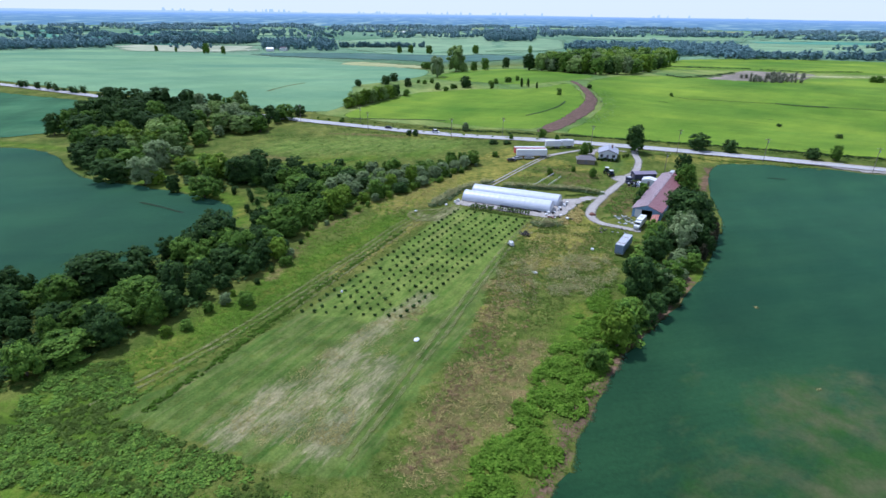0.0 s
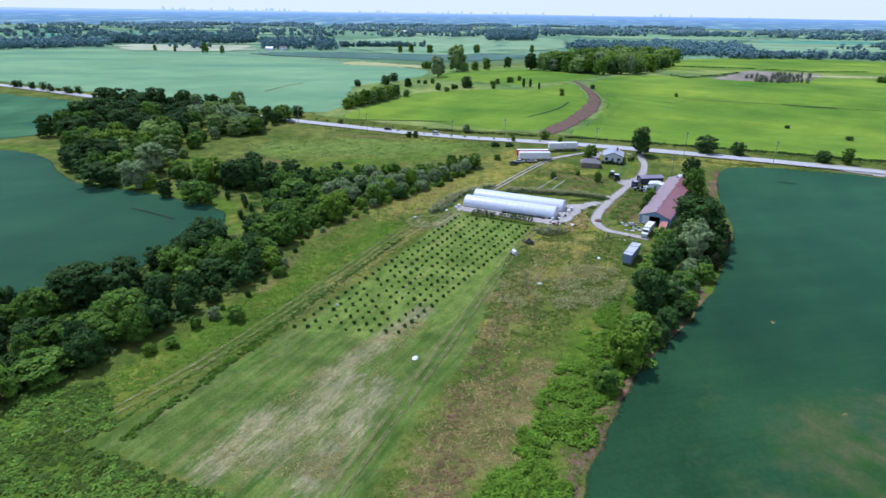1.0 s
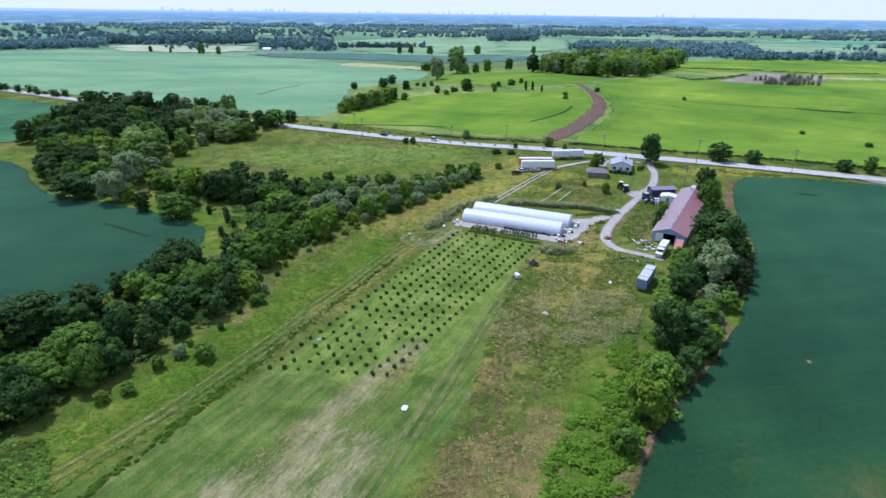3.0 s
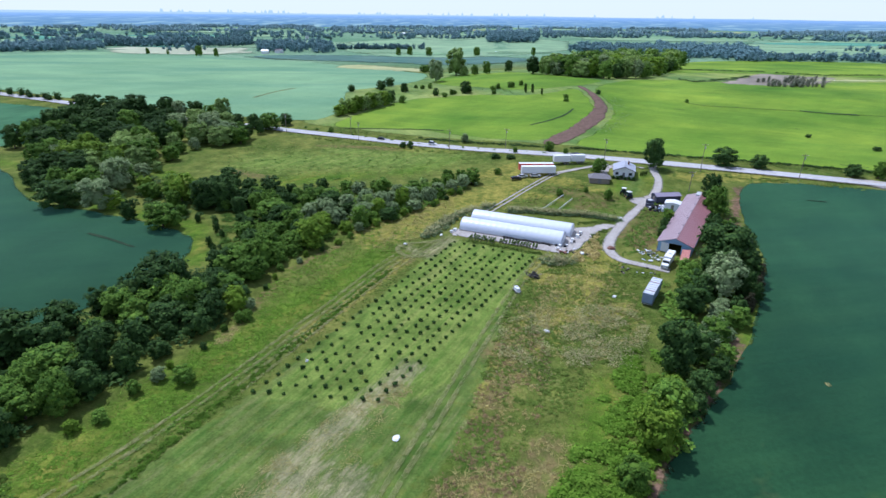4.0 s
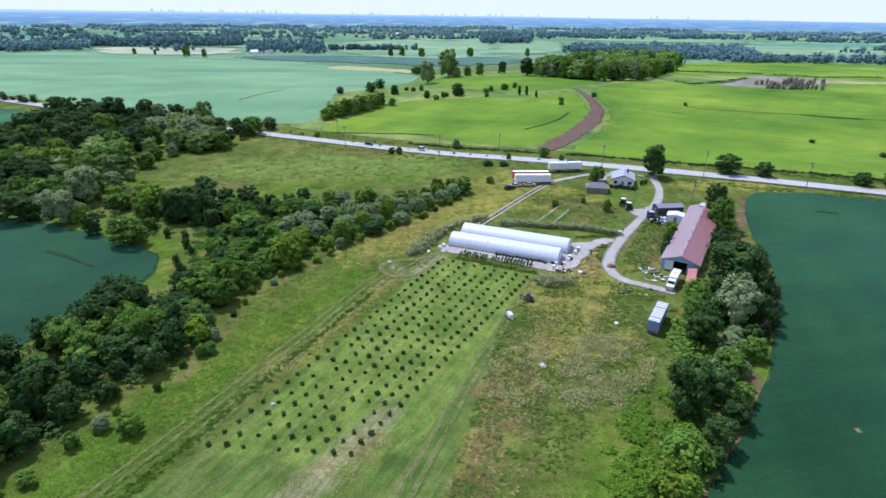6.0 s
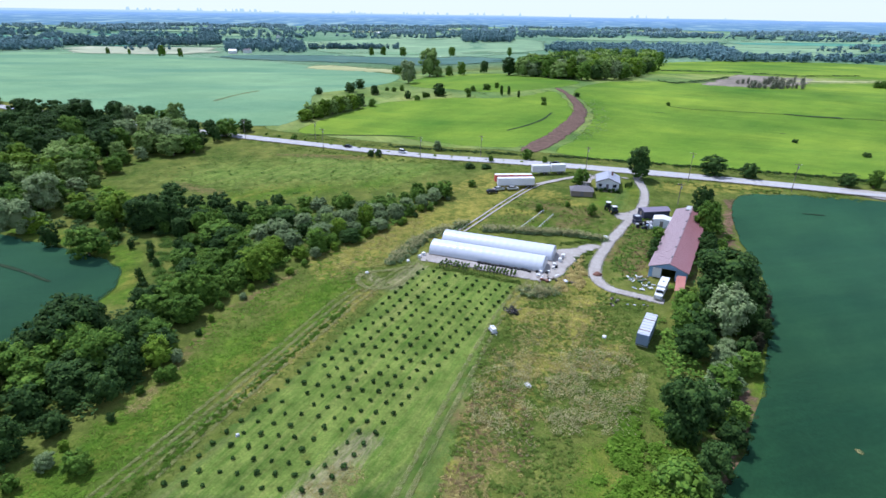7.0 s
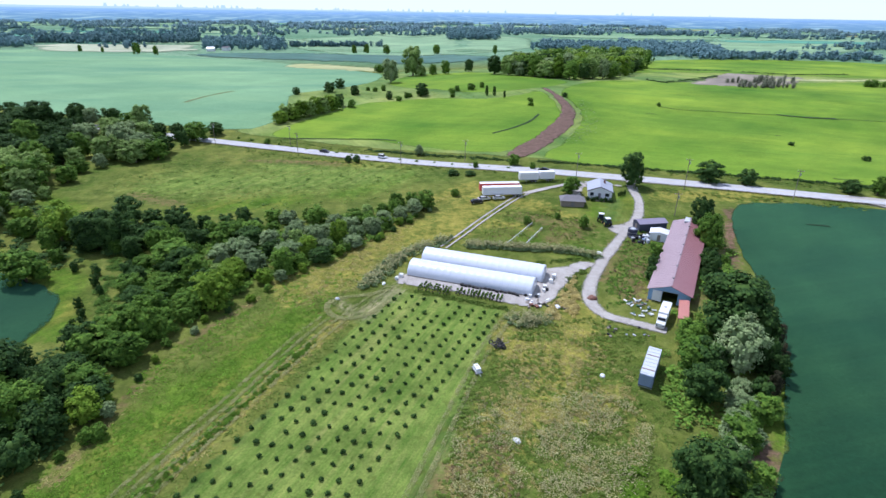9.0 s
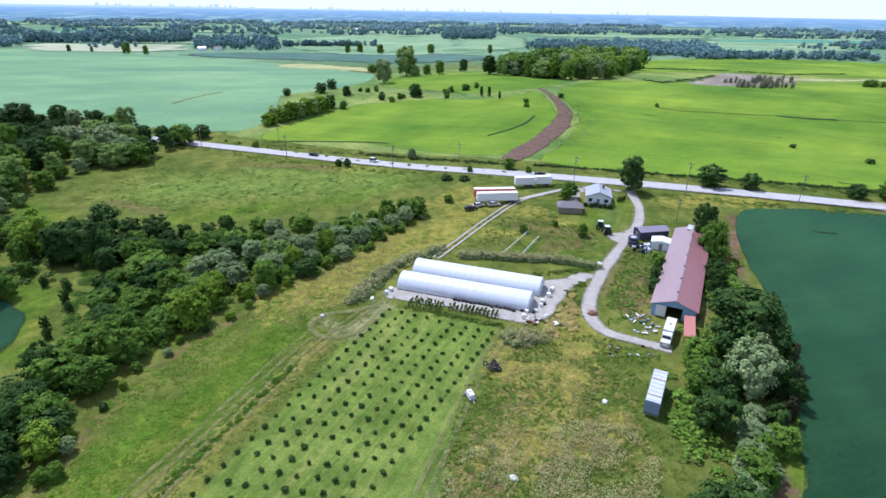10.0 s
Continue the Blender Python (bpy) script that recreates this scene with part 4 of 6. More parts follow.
for kind, x, y, w, h in (("silver", -62, 341, 16, 19), ("pale", -46, 396, 23, 25), ("darkbush", -83, 278, 8, 6.8), ("darkbush", -103, 290, 11, 7.2), ("darkbush", -99, 312, 8, 7.2), ("darkbush", -125, 281, 6, 5.2), ("darkbush", -35, 266, 10.5, 8.6), ("darkbush", -57, 260, 5.5, 5.5), ("bush", -50, 254, 4.5, 3.5), ("bush", -43, 264, 4, 3),
                         ("bush", -70, 292, 5, 3.5), ("bush", -76, 297, 4, 3), ("bush", -64, 294, 4.5, 4.5), ("dark", 9, 254, 2.5, 7), ("dark", 14, 254, 2.5, 6.5), ("dark", 20, 247, 2, 5), ("bush", -14, 256, 4.5, 2.6), ("bush", 36, 238, 4.5, 2.6), ("bush", 34, 227, 4, 2.4), ("darkbush", 61, 252, 4.5, 3),
                         ("green", -16, 390, 9, 12), ("green", -28, 392, 9, 9), ("pale", -38, 388, 10, 9),
                         ("dark", 5, 405, 9, 11), ("bush", -45, 262, 4, 4), ("bush", -10, 275, 4, 4), ("bush", -14, 268, 5, 4), ("bush", 0, 278, 6, 4.5), ("bush", 8, 285, 4, 4), ("light", -116, 199, 10, 7), ("pale", -114, 208, 11, 9), ("light", -109, 205, 9, 8.5), ("light", -107, 213, 12, 10), ("pale", -102, 215, 10, 9.5), ("light", -99, 222, 12, 10), ("pale", -95, 224, 10, 9), ("light", -92, 231, 11, 9.5), ("bush", -89, 232, 9, 8),
                         ("darkbush", -88, 240, 8, 8), ("bush", -80, 238, 6, 5), ("green", -432, 671, 13, 15), ("green", -402, 660, 8, 12), ("green", -525, 698, 6, 9), ("green", -488, 688, 5, 8), ("green", -24, 720, 12, 13), ("green", -98, 735, 12, 13), ("green", -129, 747, 10, 13),
                         ("green", -146, 738, 9, 12), ("green", 59, 700, 8, 12), ("green", -80, 440, 12, 8), ("bush", 117, 231, 3, 2.6), ("darkbush", 155, 150, 4, 2), ("darkbush", 174, 123, 4.4, 2.4)):
    tree(kind, x, y, w, h, "trees scattered over the far fields")

# ---------------------------------------------------------------- far woods and fields
LOW_CROWN = [crown_shape(70 + i, 16, 14, 0.07, 0.02, 0, False) for i in range(5)]
FAR_CROWN = [crown_shape(90 + i, 7, 8, 0.11, 0.02, 0, False) for i in range(5)]


def woods(name, spots, w, h, mat, label, seed, shapes=LOW_CROWN):
    """Many far crowns joined into one piece."""
    rng = np.random.default_rng(seed)
    V, F, k = [], [], 0
    for x, y in spots:
        v, f = shapes[rng.integers(5)]
        a, s, t = rng.uniform(0, 6.28), rng.uniform(*w), rng.uniform(*h)
        r = np.stack([v[:, 0] * math.cos(a) - v[:, 1] * math.sin(a), v[:, 0] * math.sin(a) + v[:, 1] * math.cos(a), v[:, 2]], 1)
        V.append(r * np.array((s, s, t)) + np.array((x, y, land(x, y) - 0.5)))
        F.append(f + k)
        k += len(v)
    return tagged(new(name, numpy_mesh(name, np.concatenate(V), np.concatenate(F), mat)), label, "woodland", "", "stuff")


def strewn(poly, n, seed):
    rnd = random.Random(seed)
    xs, ys = [p[0] for p in poly], [p[1] for p in poly]
    out = []
    while len(out) < n:
        x, y = rnd.uniform(min(xs), max(xs)), rnd.uniform(min(ys), max(ys))
        if inside(x, y, poly):
            out.append((x, y))
    return out


def belt(a, b, n, wide, seed):
    rnd = random.Random(seed)
    return [(a[0] + (b[0] - a[0]) * k + rnd.uniform(-wide, wide), a[1] + (b[1] - a[1]) * k + rnd.uniform(-wide, wide)) for k in (rnd.random() for _ in range(n))]


BACK_WOOD = [(84, 520), (110, 640), (270, 720), (238, 580), (206, 500)]
for n, mat, label, seed in ((34, M_LEAF_PALE, "paler trees of the wood behind the hill", 21), (34, M_LEAF_MID, "mixed green wood behind the hill", 1), (14, M_LEAF_LIGHT, "yellow-green trees of the wood behind the hill", 23)):
    woods("woodland", strewn(BACK_WOOD, n, seed), (12, 19), (11, 17), mat, label, seed)
WOOD_CROWN = [crown_shape(110 + i, 30, 26, 0.046, 0.04) for i in range(5)]
FRONT_WOOD = [(32, 374), (60, 480), (80, 530), (210, 520), (176, 440), (140, 390), (110, 356), (86, 344), (55, 354)]
for n, mat, label, seed in ((26, M_LEAF_PALE, "pale green trees in the wood behind the hill", 41), (24, M_LEAF_MID, "green trees in the wood behind the hill", 42), (16, M_LEAF_LIGHT, "yellow-green trees in the wood behind the hill", 43),
                            (12, M_LEAF_SILVER, "silvery trees in the wood behind the hill", 44), (16, M_LEAF_DARK, "dark trees in the wood behind the hill", 45)):
    woods("woodland", strewn(FRONT_WOOD, n, seed), (12, 19), (11, 17), mat, label, seed, WOOD_CROWN)
front = random.Random(31)
for i, (x, y) in enumerate(((27, 372), (38, 362), (47, 357), (57, 350), (66, 345), (75, 342), (84, 338), (94, 341), (103, 344), (112, 348), (121, 358), (130, 370), (140, 386), (151, 404), (163, 428), (176, 455), (70, 356), (98, 356), (118, 372))):
    tree(("dark", "pale", "silver", "green", "pale", "light", "green")[i % 7], x + front.uniform(-2, 2), y + front.uniform(-2, 3), front.uniform(12, 18), front.uniform(11, 17), "trees along the edge of the wood behind the hill")
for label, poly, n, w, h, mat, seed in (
        ("deep grey-green wood behind the bluish crop", [(-780, 655), (-642, 766), (-690, 850), (-860, 780)], 200, (9, 16), (8, 15), M_LEAF_HAZED, 2),
        ("dark wood behind the hay field", [(-700, 862), (-560, 872), (-446, 905), (-490, 1040), (-600, 960), (-730, 940)], 210, (9, 17), (8, 17), M_LEAF_HAZED, 3),
        ("dark trees round a farmstead", [(-376, 745), (-290, 760), (-250, 775), (-310, 960), (-440, 950)], 120, (8, 17), (9, 18), M_LEAF_HAZED, 4),
        ("tree row along a field edge", [(-270, 850), (-120, 890), (-118, 912), (-272, 872)], 90, (7, 12), (6, 12), M_LEAF_HAZED, 5),
        ("dark block of trees in the plain", [(-1, 1035), (100, 1045), (130, 1300), (6, 1330)], 190, (10, 18), (9, 16), M_LEAF_HAZED, 6),
        ("dark wood beyond the green wood", [(127, 800), (240, 720), (340, 930), (176, 960)], 200, (9, 17), (8, 14), M_LEAF_HAZED, 11),
        ("dark wood behind the bright fields, hazed blue", [(225, 680), (300, 690), (343, 655), (400, 720), (470, 960), (380, 900), (330, 1000)], 300, (9, 18), (8, 16), M_LEAF_HAZED, 12),
        ("tree row behind the bright fields", [(337, 645), (700, 665), (700, 705), (388, 700)], 130, (8, 16), (7, 15), M_LEAF_HAZED, 13)):
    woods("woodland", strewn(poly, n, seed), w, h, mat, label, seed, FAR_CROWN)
woods("scrub", belt((216, 318), (262, 328), 26, 5, 6) + belt((222, 345), (285, 372), 22, 8, 6), (3, 5.5), (3.5, 7), M_LEAF_DULL, "grey-brown scrub on bare earth", 6)
woods("scrub", belt((330, 345), (420, 330), 30, 5, 7), (5, 8), (4, 7), M_LEAF_MID, "dark scrub clump in the fields", 7)
woods("roadside_scrub", [(x, -0.34 * x + 118 + random.Random(x).uniform(-2, 2)) for x in range(-640, -290, 5) if random.Random(x * 7).random() < 0.4 + 0.4 * math.sin(x * 0.05)], (4, 8), (3, 7), M_LEAF_DARK, "dark bushes along the road ditch", 8)
woods("verge_scrub", [(x, 143 - 0.46 * (x + 76) + random.Random(x).uniform(-1, 1)) for x in range(-130, 10, 8)], (1.5, 3), (0.8, 1.6), M_LEAF_MID, "low weeds along the road verge", 9)
sheet("far_field", [(-224, 690), (112, 705), (200, 1260), (-327, 1220)], M_CROP_HAZED_PALE, "green field behind the tree row", "field", 0.3, 60, 40, 0, 0, 30, 1)
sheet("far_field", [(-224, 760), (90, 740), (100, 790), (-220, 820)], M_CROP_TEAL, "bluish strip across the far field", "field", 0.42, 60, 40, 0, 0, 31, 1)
sheet("far_field", [(360, 760), (655, 800), (870, 1121), (640, 1260), (470, 980)], M_CROP_HAZED_PALE, "pale green field behind the tree row", "field", 0.3, 60, 40, 0, 0, 32, 1)
rnd_far = random.Random(77)
KEPT_OPEN = [(-1000, 560), (-800, 400), (-300, 300), (700, 300), (700, 640), (640, 1260), (200, 1260), (-330, 1220), (-344, 660), (-549, 800)]
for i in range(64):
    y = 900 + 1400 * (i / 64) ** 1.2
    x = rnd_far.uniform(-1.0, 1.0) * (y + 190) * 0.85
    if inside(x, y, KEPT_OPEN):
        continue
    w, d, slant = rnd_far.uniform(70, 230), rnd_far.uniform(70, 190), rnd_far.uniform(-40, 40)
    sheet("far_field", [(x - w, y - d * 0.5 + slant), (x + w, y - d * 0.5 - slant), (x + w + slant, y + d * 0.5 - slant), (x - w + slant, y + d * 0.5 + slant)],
          rnd_far.choice((M_CROP_HAZED_BLUE, M_CROP_HAZED_PALE, M_CROP_HAZED_PALE, M_CROP_TEAL, M_CROP_HAZED_PALE, M_CROP_HAZED_PALE, M_CROP_STRAW)), rnd_far.choice(("far green crop field", "distant farm field between tree belts")), "field",
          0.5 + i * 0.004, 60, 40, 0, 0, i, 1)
near_spots, far_spots = [], []
for i in range(360):
    y = 780 + 1570 * rnd_far.random() ** 0.9
    x = rnd_far.uniform(-1, 1) * (y + 190) * 0.88
    if inside(x, y, KEPT_OPEN):
        continue
    run = rnd_far.uniform(40, 210) * rnd_far.choice((-1, 1))
    (near_spots if y < 1450 else far_spots).extend(belt((x, y), (x + run, y + rnd_far.uniform(-25, 25)), rnd_far.randint(10, 24), rnd_far.choice((5, 7, 22)), i))
woods("far_woodland", near_spots, (7, 17), (5, 13), M_LEAF_HAZED, "distant dark belts of trees over the plain", 10, FAR_CROWN)
woods("far_woodland", far_spots, (8, 20), (6, 14), M_LEAF_HAZED_BLUE, "far belts of trees over the plain, hazed blue", 14, FAR_CROWN)


def backdrop():
    """A glowing upright sheet for the plain beyond, seen edge on, with woods and fields that close up towards the
    horizon.
    """
    m = Nodes("hazy_distance", 1, 0, 0)
    em = m.node("ShaderNodeEmission")
    axes = m.node("ShaderNodeSeparateXYZ")
    m.link(m.pos, axes.inputs[0])
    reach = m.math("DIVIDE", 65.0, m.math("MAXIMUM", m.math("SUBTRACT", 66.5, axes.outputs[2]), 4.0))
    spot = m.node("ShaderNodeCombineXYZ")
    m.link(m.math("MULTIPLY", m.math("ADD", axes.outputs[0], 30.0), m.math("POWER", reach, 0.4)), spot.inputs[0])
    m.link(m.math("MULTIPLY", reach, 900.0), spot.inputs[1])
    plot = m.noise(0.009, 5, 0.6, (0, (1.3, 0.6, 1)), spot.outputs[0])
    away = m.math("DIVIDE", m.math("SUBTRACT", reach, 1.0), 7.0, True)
    # Haze is painted into these glowing tones, bluer and paler with reach.
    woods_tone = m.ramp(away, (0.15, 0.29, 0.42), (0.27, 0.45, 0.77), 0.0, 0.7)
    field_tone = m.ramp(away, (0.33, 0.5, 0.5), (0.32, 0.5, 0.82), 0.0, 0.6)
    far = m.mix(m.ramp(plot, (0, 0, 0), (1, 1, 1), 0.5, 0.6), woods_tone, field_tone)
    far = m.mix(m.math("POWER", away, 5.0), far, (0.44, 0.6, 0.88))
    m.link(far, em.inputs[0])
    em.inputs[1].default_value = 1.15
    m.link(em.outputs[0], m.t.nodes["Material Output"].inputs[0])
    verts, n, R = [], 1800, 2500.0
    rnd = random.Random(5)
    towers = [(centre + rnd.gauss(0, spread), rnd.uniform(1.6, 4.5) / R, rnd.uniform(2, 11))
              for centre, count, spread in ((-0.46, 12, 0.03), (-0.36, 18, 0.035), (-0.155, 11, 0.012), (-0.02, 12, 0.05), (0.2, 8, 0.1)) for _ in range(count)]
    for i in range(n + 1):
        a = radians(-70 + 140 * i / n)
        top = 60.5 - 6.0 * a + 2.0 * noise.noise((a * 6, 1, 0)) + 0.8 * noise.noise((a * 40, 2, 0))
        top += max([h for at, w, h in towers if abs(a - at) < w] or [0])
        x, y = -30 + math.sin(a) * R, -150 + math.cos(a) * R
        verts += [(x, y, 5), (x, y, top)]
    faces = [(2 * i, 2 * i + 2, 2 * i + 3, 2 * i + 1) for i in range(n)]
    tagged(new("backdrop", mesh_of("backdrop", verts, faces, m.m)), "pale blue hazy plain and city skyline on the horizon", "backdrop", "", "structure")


backdrop()

# ---------------------------------------------------------------- greenhouses
def greenhouse(x, y, length, turn, wide=3.4, high=3.5):
    g = thing("greenhouse", "long white plastic film hoop greenhouse on gravel", "greenhouse", stand(x, y, turn), "hoop greenhouses")
    arc = [(math.cos(a) * wide * (1 - 0.06 * math.sin(a) ** 2), 0.45 + (high - 0.45) * math.sin(a) ** 0.9) for a in np.linspace(0, math.pi, 23)]
    arc = [(wide, 0.08)] + arc + [(-wide, 0.08)]
    bays, half = 17, length / 2
    verts, faces = [], []
    rows = bays * 4
    for j in range(rows + 1):
        yy = -half + length * j / rows
        sag = 1 - 0.014 * math.sin(math.pi * (j % 4) / 4) - 0.004 * noise.noise((j * 0.7, turn, 2))
        verts += [(px * sag, yy, pz * sag) for px, pz in arc]
    n = len(arc)
    faces = [(j * n + i, j * n + i + 1, j * n + n + i + 1, j * n + n + i) for j in range(rows) for i in range(n - 1)]
    cover = place("cover", mesh_of("cover", verts, faces, M_FILM, True), None, g, "stretched white plastic film")
    thick = cover.modifiers.new("thickness", "SOLIDIFY")
    thick.thickness = 0.03
    hoop = None
    for j in range(bays + 1):
        if hoop is None:
            bm = bmesh.new()
            pts = [(px * 1.002, pz * 1.002) for px, pz in arc]
            for (a, b), (c, d) in zip(pts, pts[1:]):
                rod((a, 0, b), (c, 0, d), 0.035, 5, bm)
            me = bpy.data.meshes.new("hoop")
            bm.to_mesh(me)
            bm.free()
            me.materials.append(M_HOOP)
            hoop = me
        place("hoop", hoop, pose(0, -half + length * j / bays, 0), g)
    for s in (-1, 1):
        part("base_board", box(s * wide - 0.06, s * wide + 0.06, -half, half, -0.1, 0.22), M_WOOD, g)
        wall = part("end_wall", prism([(px * 0.99, pz * 0.99) for px, pz in arc], s * half - 0.04, s * half + 0.04), M_FILM, g, "white film end wall")
        door = part("door", box(-1.1, 1.1, s * (half + 0.05) - 0.03, s * (half + 0.05) + 0.03, 0.0, 2.2, 0.02), M_WHITE, wall, "white framed door")
        part("vent", box(-0.4, 0.4, s * (half + 0.05) - 0.05, s * (half + 0.05) + 0.05, 2.5, 3.1, 0.02), M_STEEL, wall, "dark louvred fan vent")
    return g


greenhouse(-15.9, 6.5, 33.8, 70.1)
greenhouse(-12.1, 14.3, 34.2, 70.1)


# ---------------------------------------------------------------- barn and sheds
def ribbed_slope(a, b, y0, y1, mat, name, parent, ribs):
    """One slope of a sheet roof from the eave a to the ridge b (x, z), with raised seams."""
    (x0, z0), (x1, z1) = a, b
    d = Vector((x1 - x0, 0, z1 - z0)).normalized()
    nrm = Vector((-d.z, 0, d.x)) * (1 if x0 < x1 else -1)
    bm = prism([(x0, z0), (x1, z1), (x1 + nrm.x * 0.12, z1 + nrm.z * 0.12), (x0 + nrm.x * 0.12, z0 + nrm.z * 0.12)], y0, y1)
    slope = part(name, bm, mat, parent)
    o, seam = nrm * 0.12, None
    for i in range(ribs):
        y = y0 + (y1 - y0) * (i + 0.5) / ribs
        if seam is None:
            one = part("seam", prism([(x0 + o.x, z0 + o.z), (x1 + o.x, z1 + o.z), (x1 + o.x * 1.28, z1 + o.z * 1.28), (x0 + o.x * 1.28, z0 + o.z * 1.28)], -0.03, 0.03), mat, slope)
            one.matrix_basis, seam = pose(0, y, 0), one.data
        else:
            place("seam", seam, pose(0, y, 0), slope)
    return slope


def barn():
    b = thing("barn", "long low barn, pale blue walls, faded red metal roof", "barn", pose(32.2, -5.2, 0.0, 0, 0, -28.2))
    w, e, r, L = 4.75, 3.1, 4.8, 54
    for s in (-1, 1):
        part("wall", box(s * w - 0.1, s * w + 0.1, 0, L, -0.5, e - 0.08), M_BLUE, b)
    front = bmesh.new()
    for prof in ([(-w, 0), (-1.6, 0), (-1.6, 3.0), (-w, 3.0)], [(1.9, 0), (w, 0), (w, 3.0), (1.9, 3.0)], [(-w, 3.0), (w, 3.0), (w, e), (0, r), (-w, e)]):
        prism(prof, -0.1, 0.1, front)
    part("gable_wall", front, M_BLUE, b, "pale blue gable wall with open doorway")
    part("gable_wall", prism([(-w, 0), (w, 0), (w, e), (0, r), (-w, e)], L - 0.1, L + 0.1), M_BLUE, b)
    # one roof paint in two tones, glare-paled and shaded
    ribbed_slope((-w - 0.5, e - 0.15), (0, r + 0.02), -0.6, L + 0.6, M_RED, "roof_slope", b, 46)
    ribbed_slope((w + 0.5, e - 0.15), (0, r + 0.02), -0.6, L + 0.6, M_RED_SHADED, "roof_slope", b, 46)
    part("ridge_cap", box(-0.25, 0.25, -0.6, L + 0.6, r + 0.08, r + 0.2, 0.03), M_RED, b)
    for i in range(6):
        v = part("ridge_vent", box(-0.2, 0.2, 4 + 8.2 * i, 4.5 + 8.2 * i, r + 0.1, r + 0.4, 0.05), M_STEEL, b, "small grey ridge ventilator")
        part("vent_hood", box(-0.26, 0.26, 3.95 + 8.2 * i, 4.55 + 8.2 * i, r + 0.38, r + 0.46, 0.02), M_SLATE, v)
    door = part("sliding_door", box(-3.9, -1.7, -0.25, -0.13, 0.05, 2.9, 0.02), M_WHITE, b, "white sliding barn door")
    part("rail", rod((-4.0, -0.2, 3.05), (2.2, -0.2, 3.05), 0.05, 6), M_STEEL, door)
    for s in (-1, 1):
        for i in range(9):
            win = part("window", box(s * (w + 0.1) - 0.03, s * (w + 0.1) + 0.03, 4 + 5.5 * i, 5.3 + 5.5 * i, 1.3, 2.2, 0.02), M_GLASS, b, "small dark barn window")
            part("frame", box(s * (w + 0.1) - 0.05, s * (w + 0.1) + 0.05, 3.9 + 5.5 * i, 5.4 + 5.5 * i, 1.18, 1.3), M_WHITE, win)
    part("white_panel", box(-1.7, -0.2, L - 4, L + 0.3, r - 0.25, r + 0.24, 0.04), M_LIGHTROOF, b, "pale patched roof sheet")


barn()


def shed(name, x, y, turn, w, d, h, rise, wall, roof, label, wing=0.3):
    """A small gabled building, gable to the front, its near left corner at the middle of the front."""
    s = thing(name, label, "shed", stand(x, y, turn))
    for k in (-1, 1):
        part("wall", box(k * w / 2 - 0.06, k * w / 2 + 0.06, 0, d, -0.6, h), wall, s)
    for yy in (0, d):
        part("gable_wall", prism([(-w / 2, -0.6), (w / 2, -0.6), (w / 2, h), (0, h + rise), (-w / 2, h)], yy - 0.06, yy + 0.06), wall, s)
    for k in (-1, 1):
        ribbed_slope((k * (w / 2 + wing), h - rise * wing * 2 / w), (0, h + rise), -wing, d + wing, roof, "roof_slope", s, max(4, int(d * 1.1)))
    part("door", box(-0.5, 0.5, -0.12, -0.07, 0, 2.0, 0.02), M_WOOD, s)
    return s


def lean_to():
    s = thing("lean_to", "small lean-to with orange-red sheet roof beside barn", "shed", pose(30.9, -16.6, 0, 0, 0, -24))
    for x in (-0.95, 0.95):
        for y in (0.2, 4.3, 8.6):
            part("post", box(x - 0.07, x + 0.07, y - 0.07, y + 0.07, -0.2, 2.35 + 0.1 * x), M_WOOD, s)
    ribbed_slope((-1.15, 2.27), (1.15, 2.55), -0.3, 9.2, M_ORANGE, "roof_sheet", s, 14)
    part("back_wall", box(0.92, 1.0, 0, 8.8, -0.2, 2.4), M_WOOD, s)


lean_to()
shed("shed", 40.0, 42.0, -80, 4.2, 9.5, 2.5, 0.7, M_NAVY, M_MAUVE, "dark navy low shed with mauve-grey metal roof by driveway")
shed("shed", 44.2, 33.4, -24, 5.2, 4.2, 2.4, 0.5, M_WHITE, M_WHITE, "small white tarpaulin-covered shed near the barn")


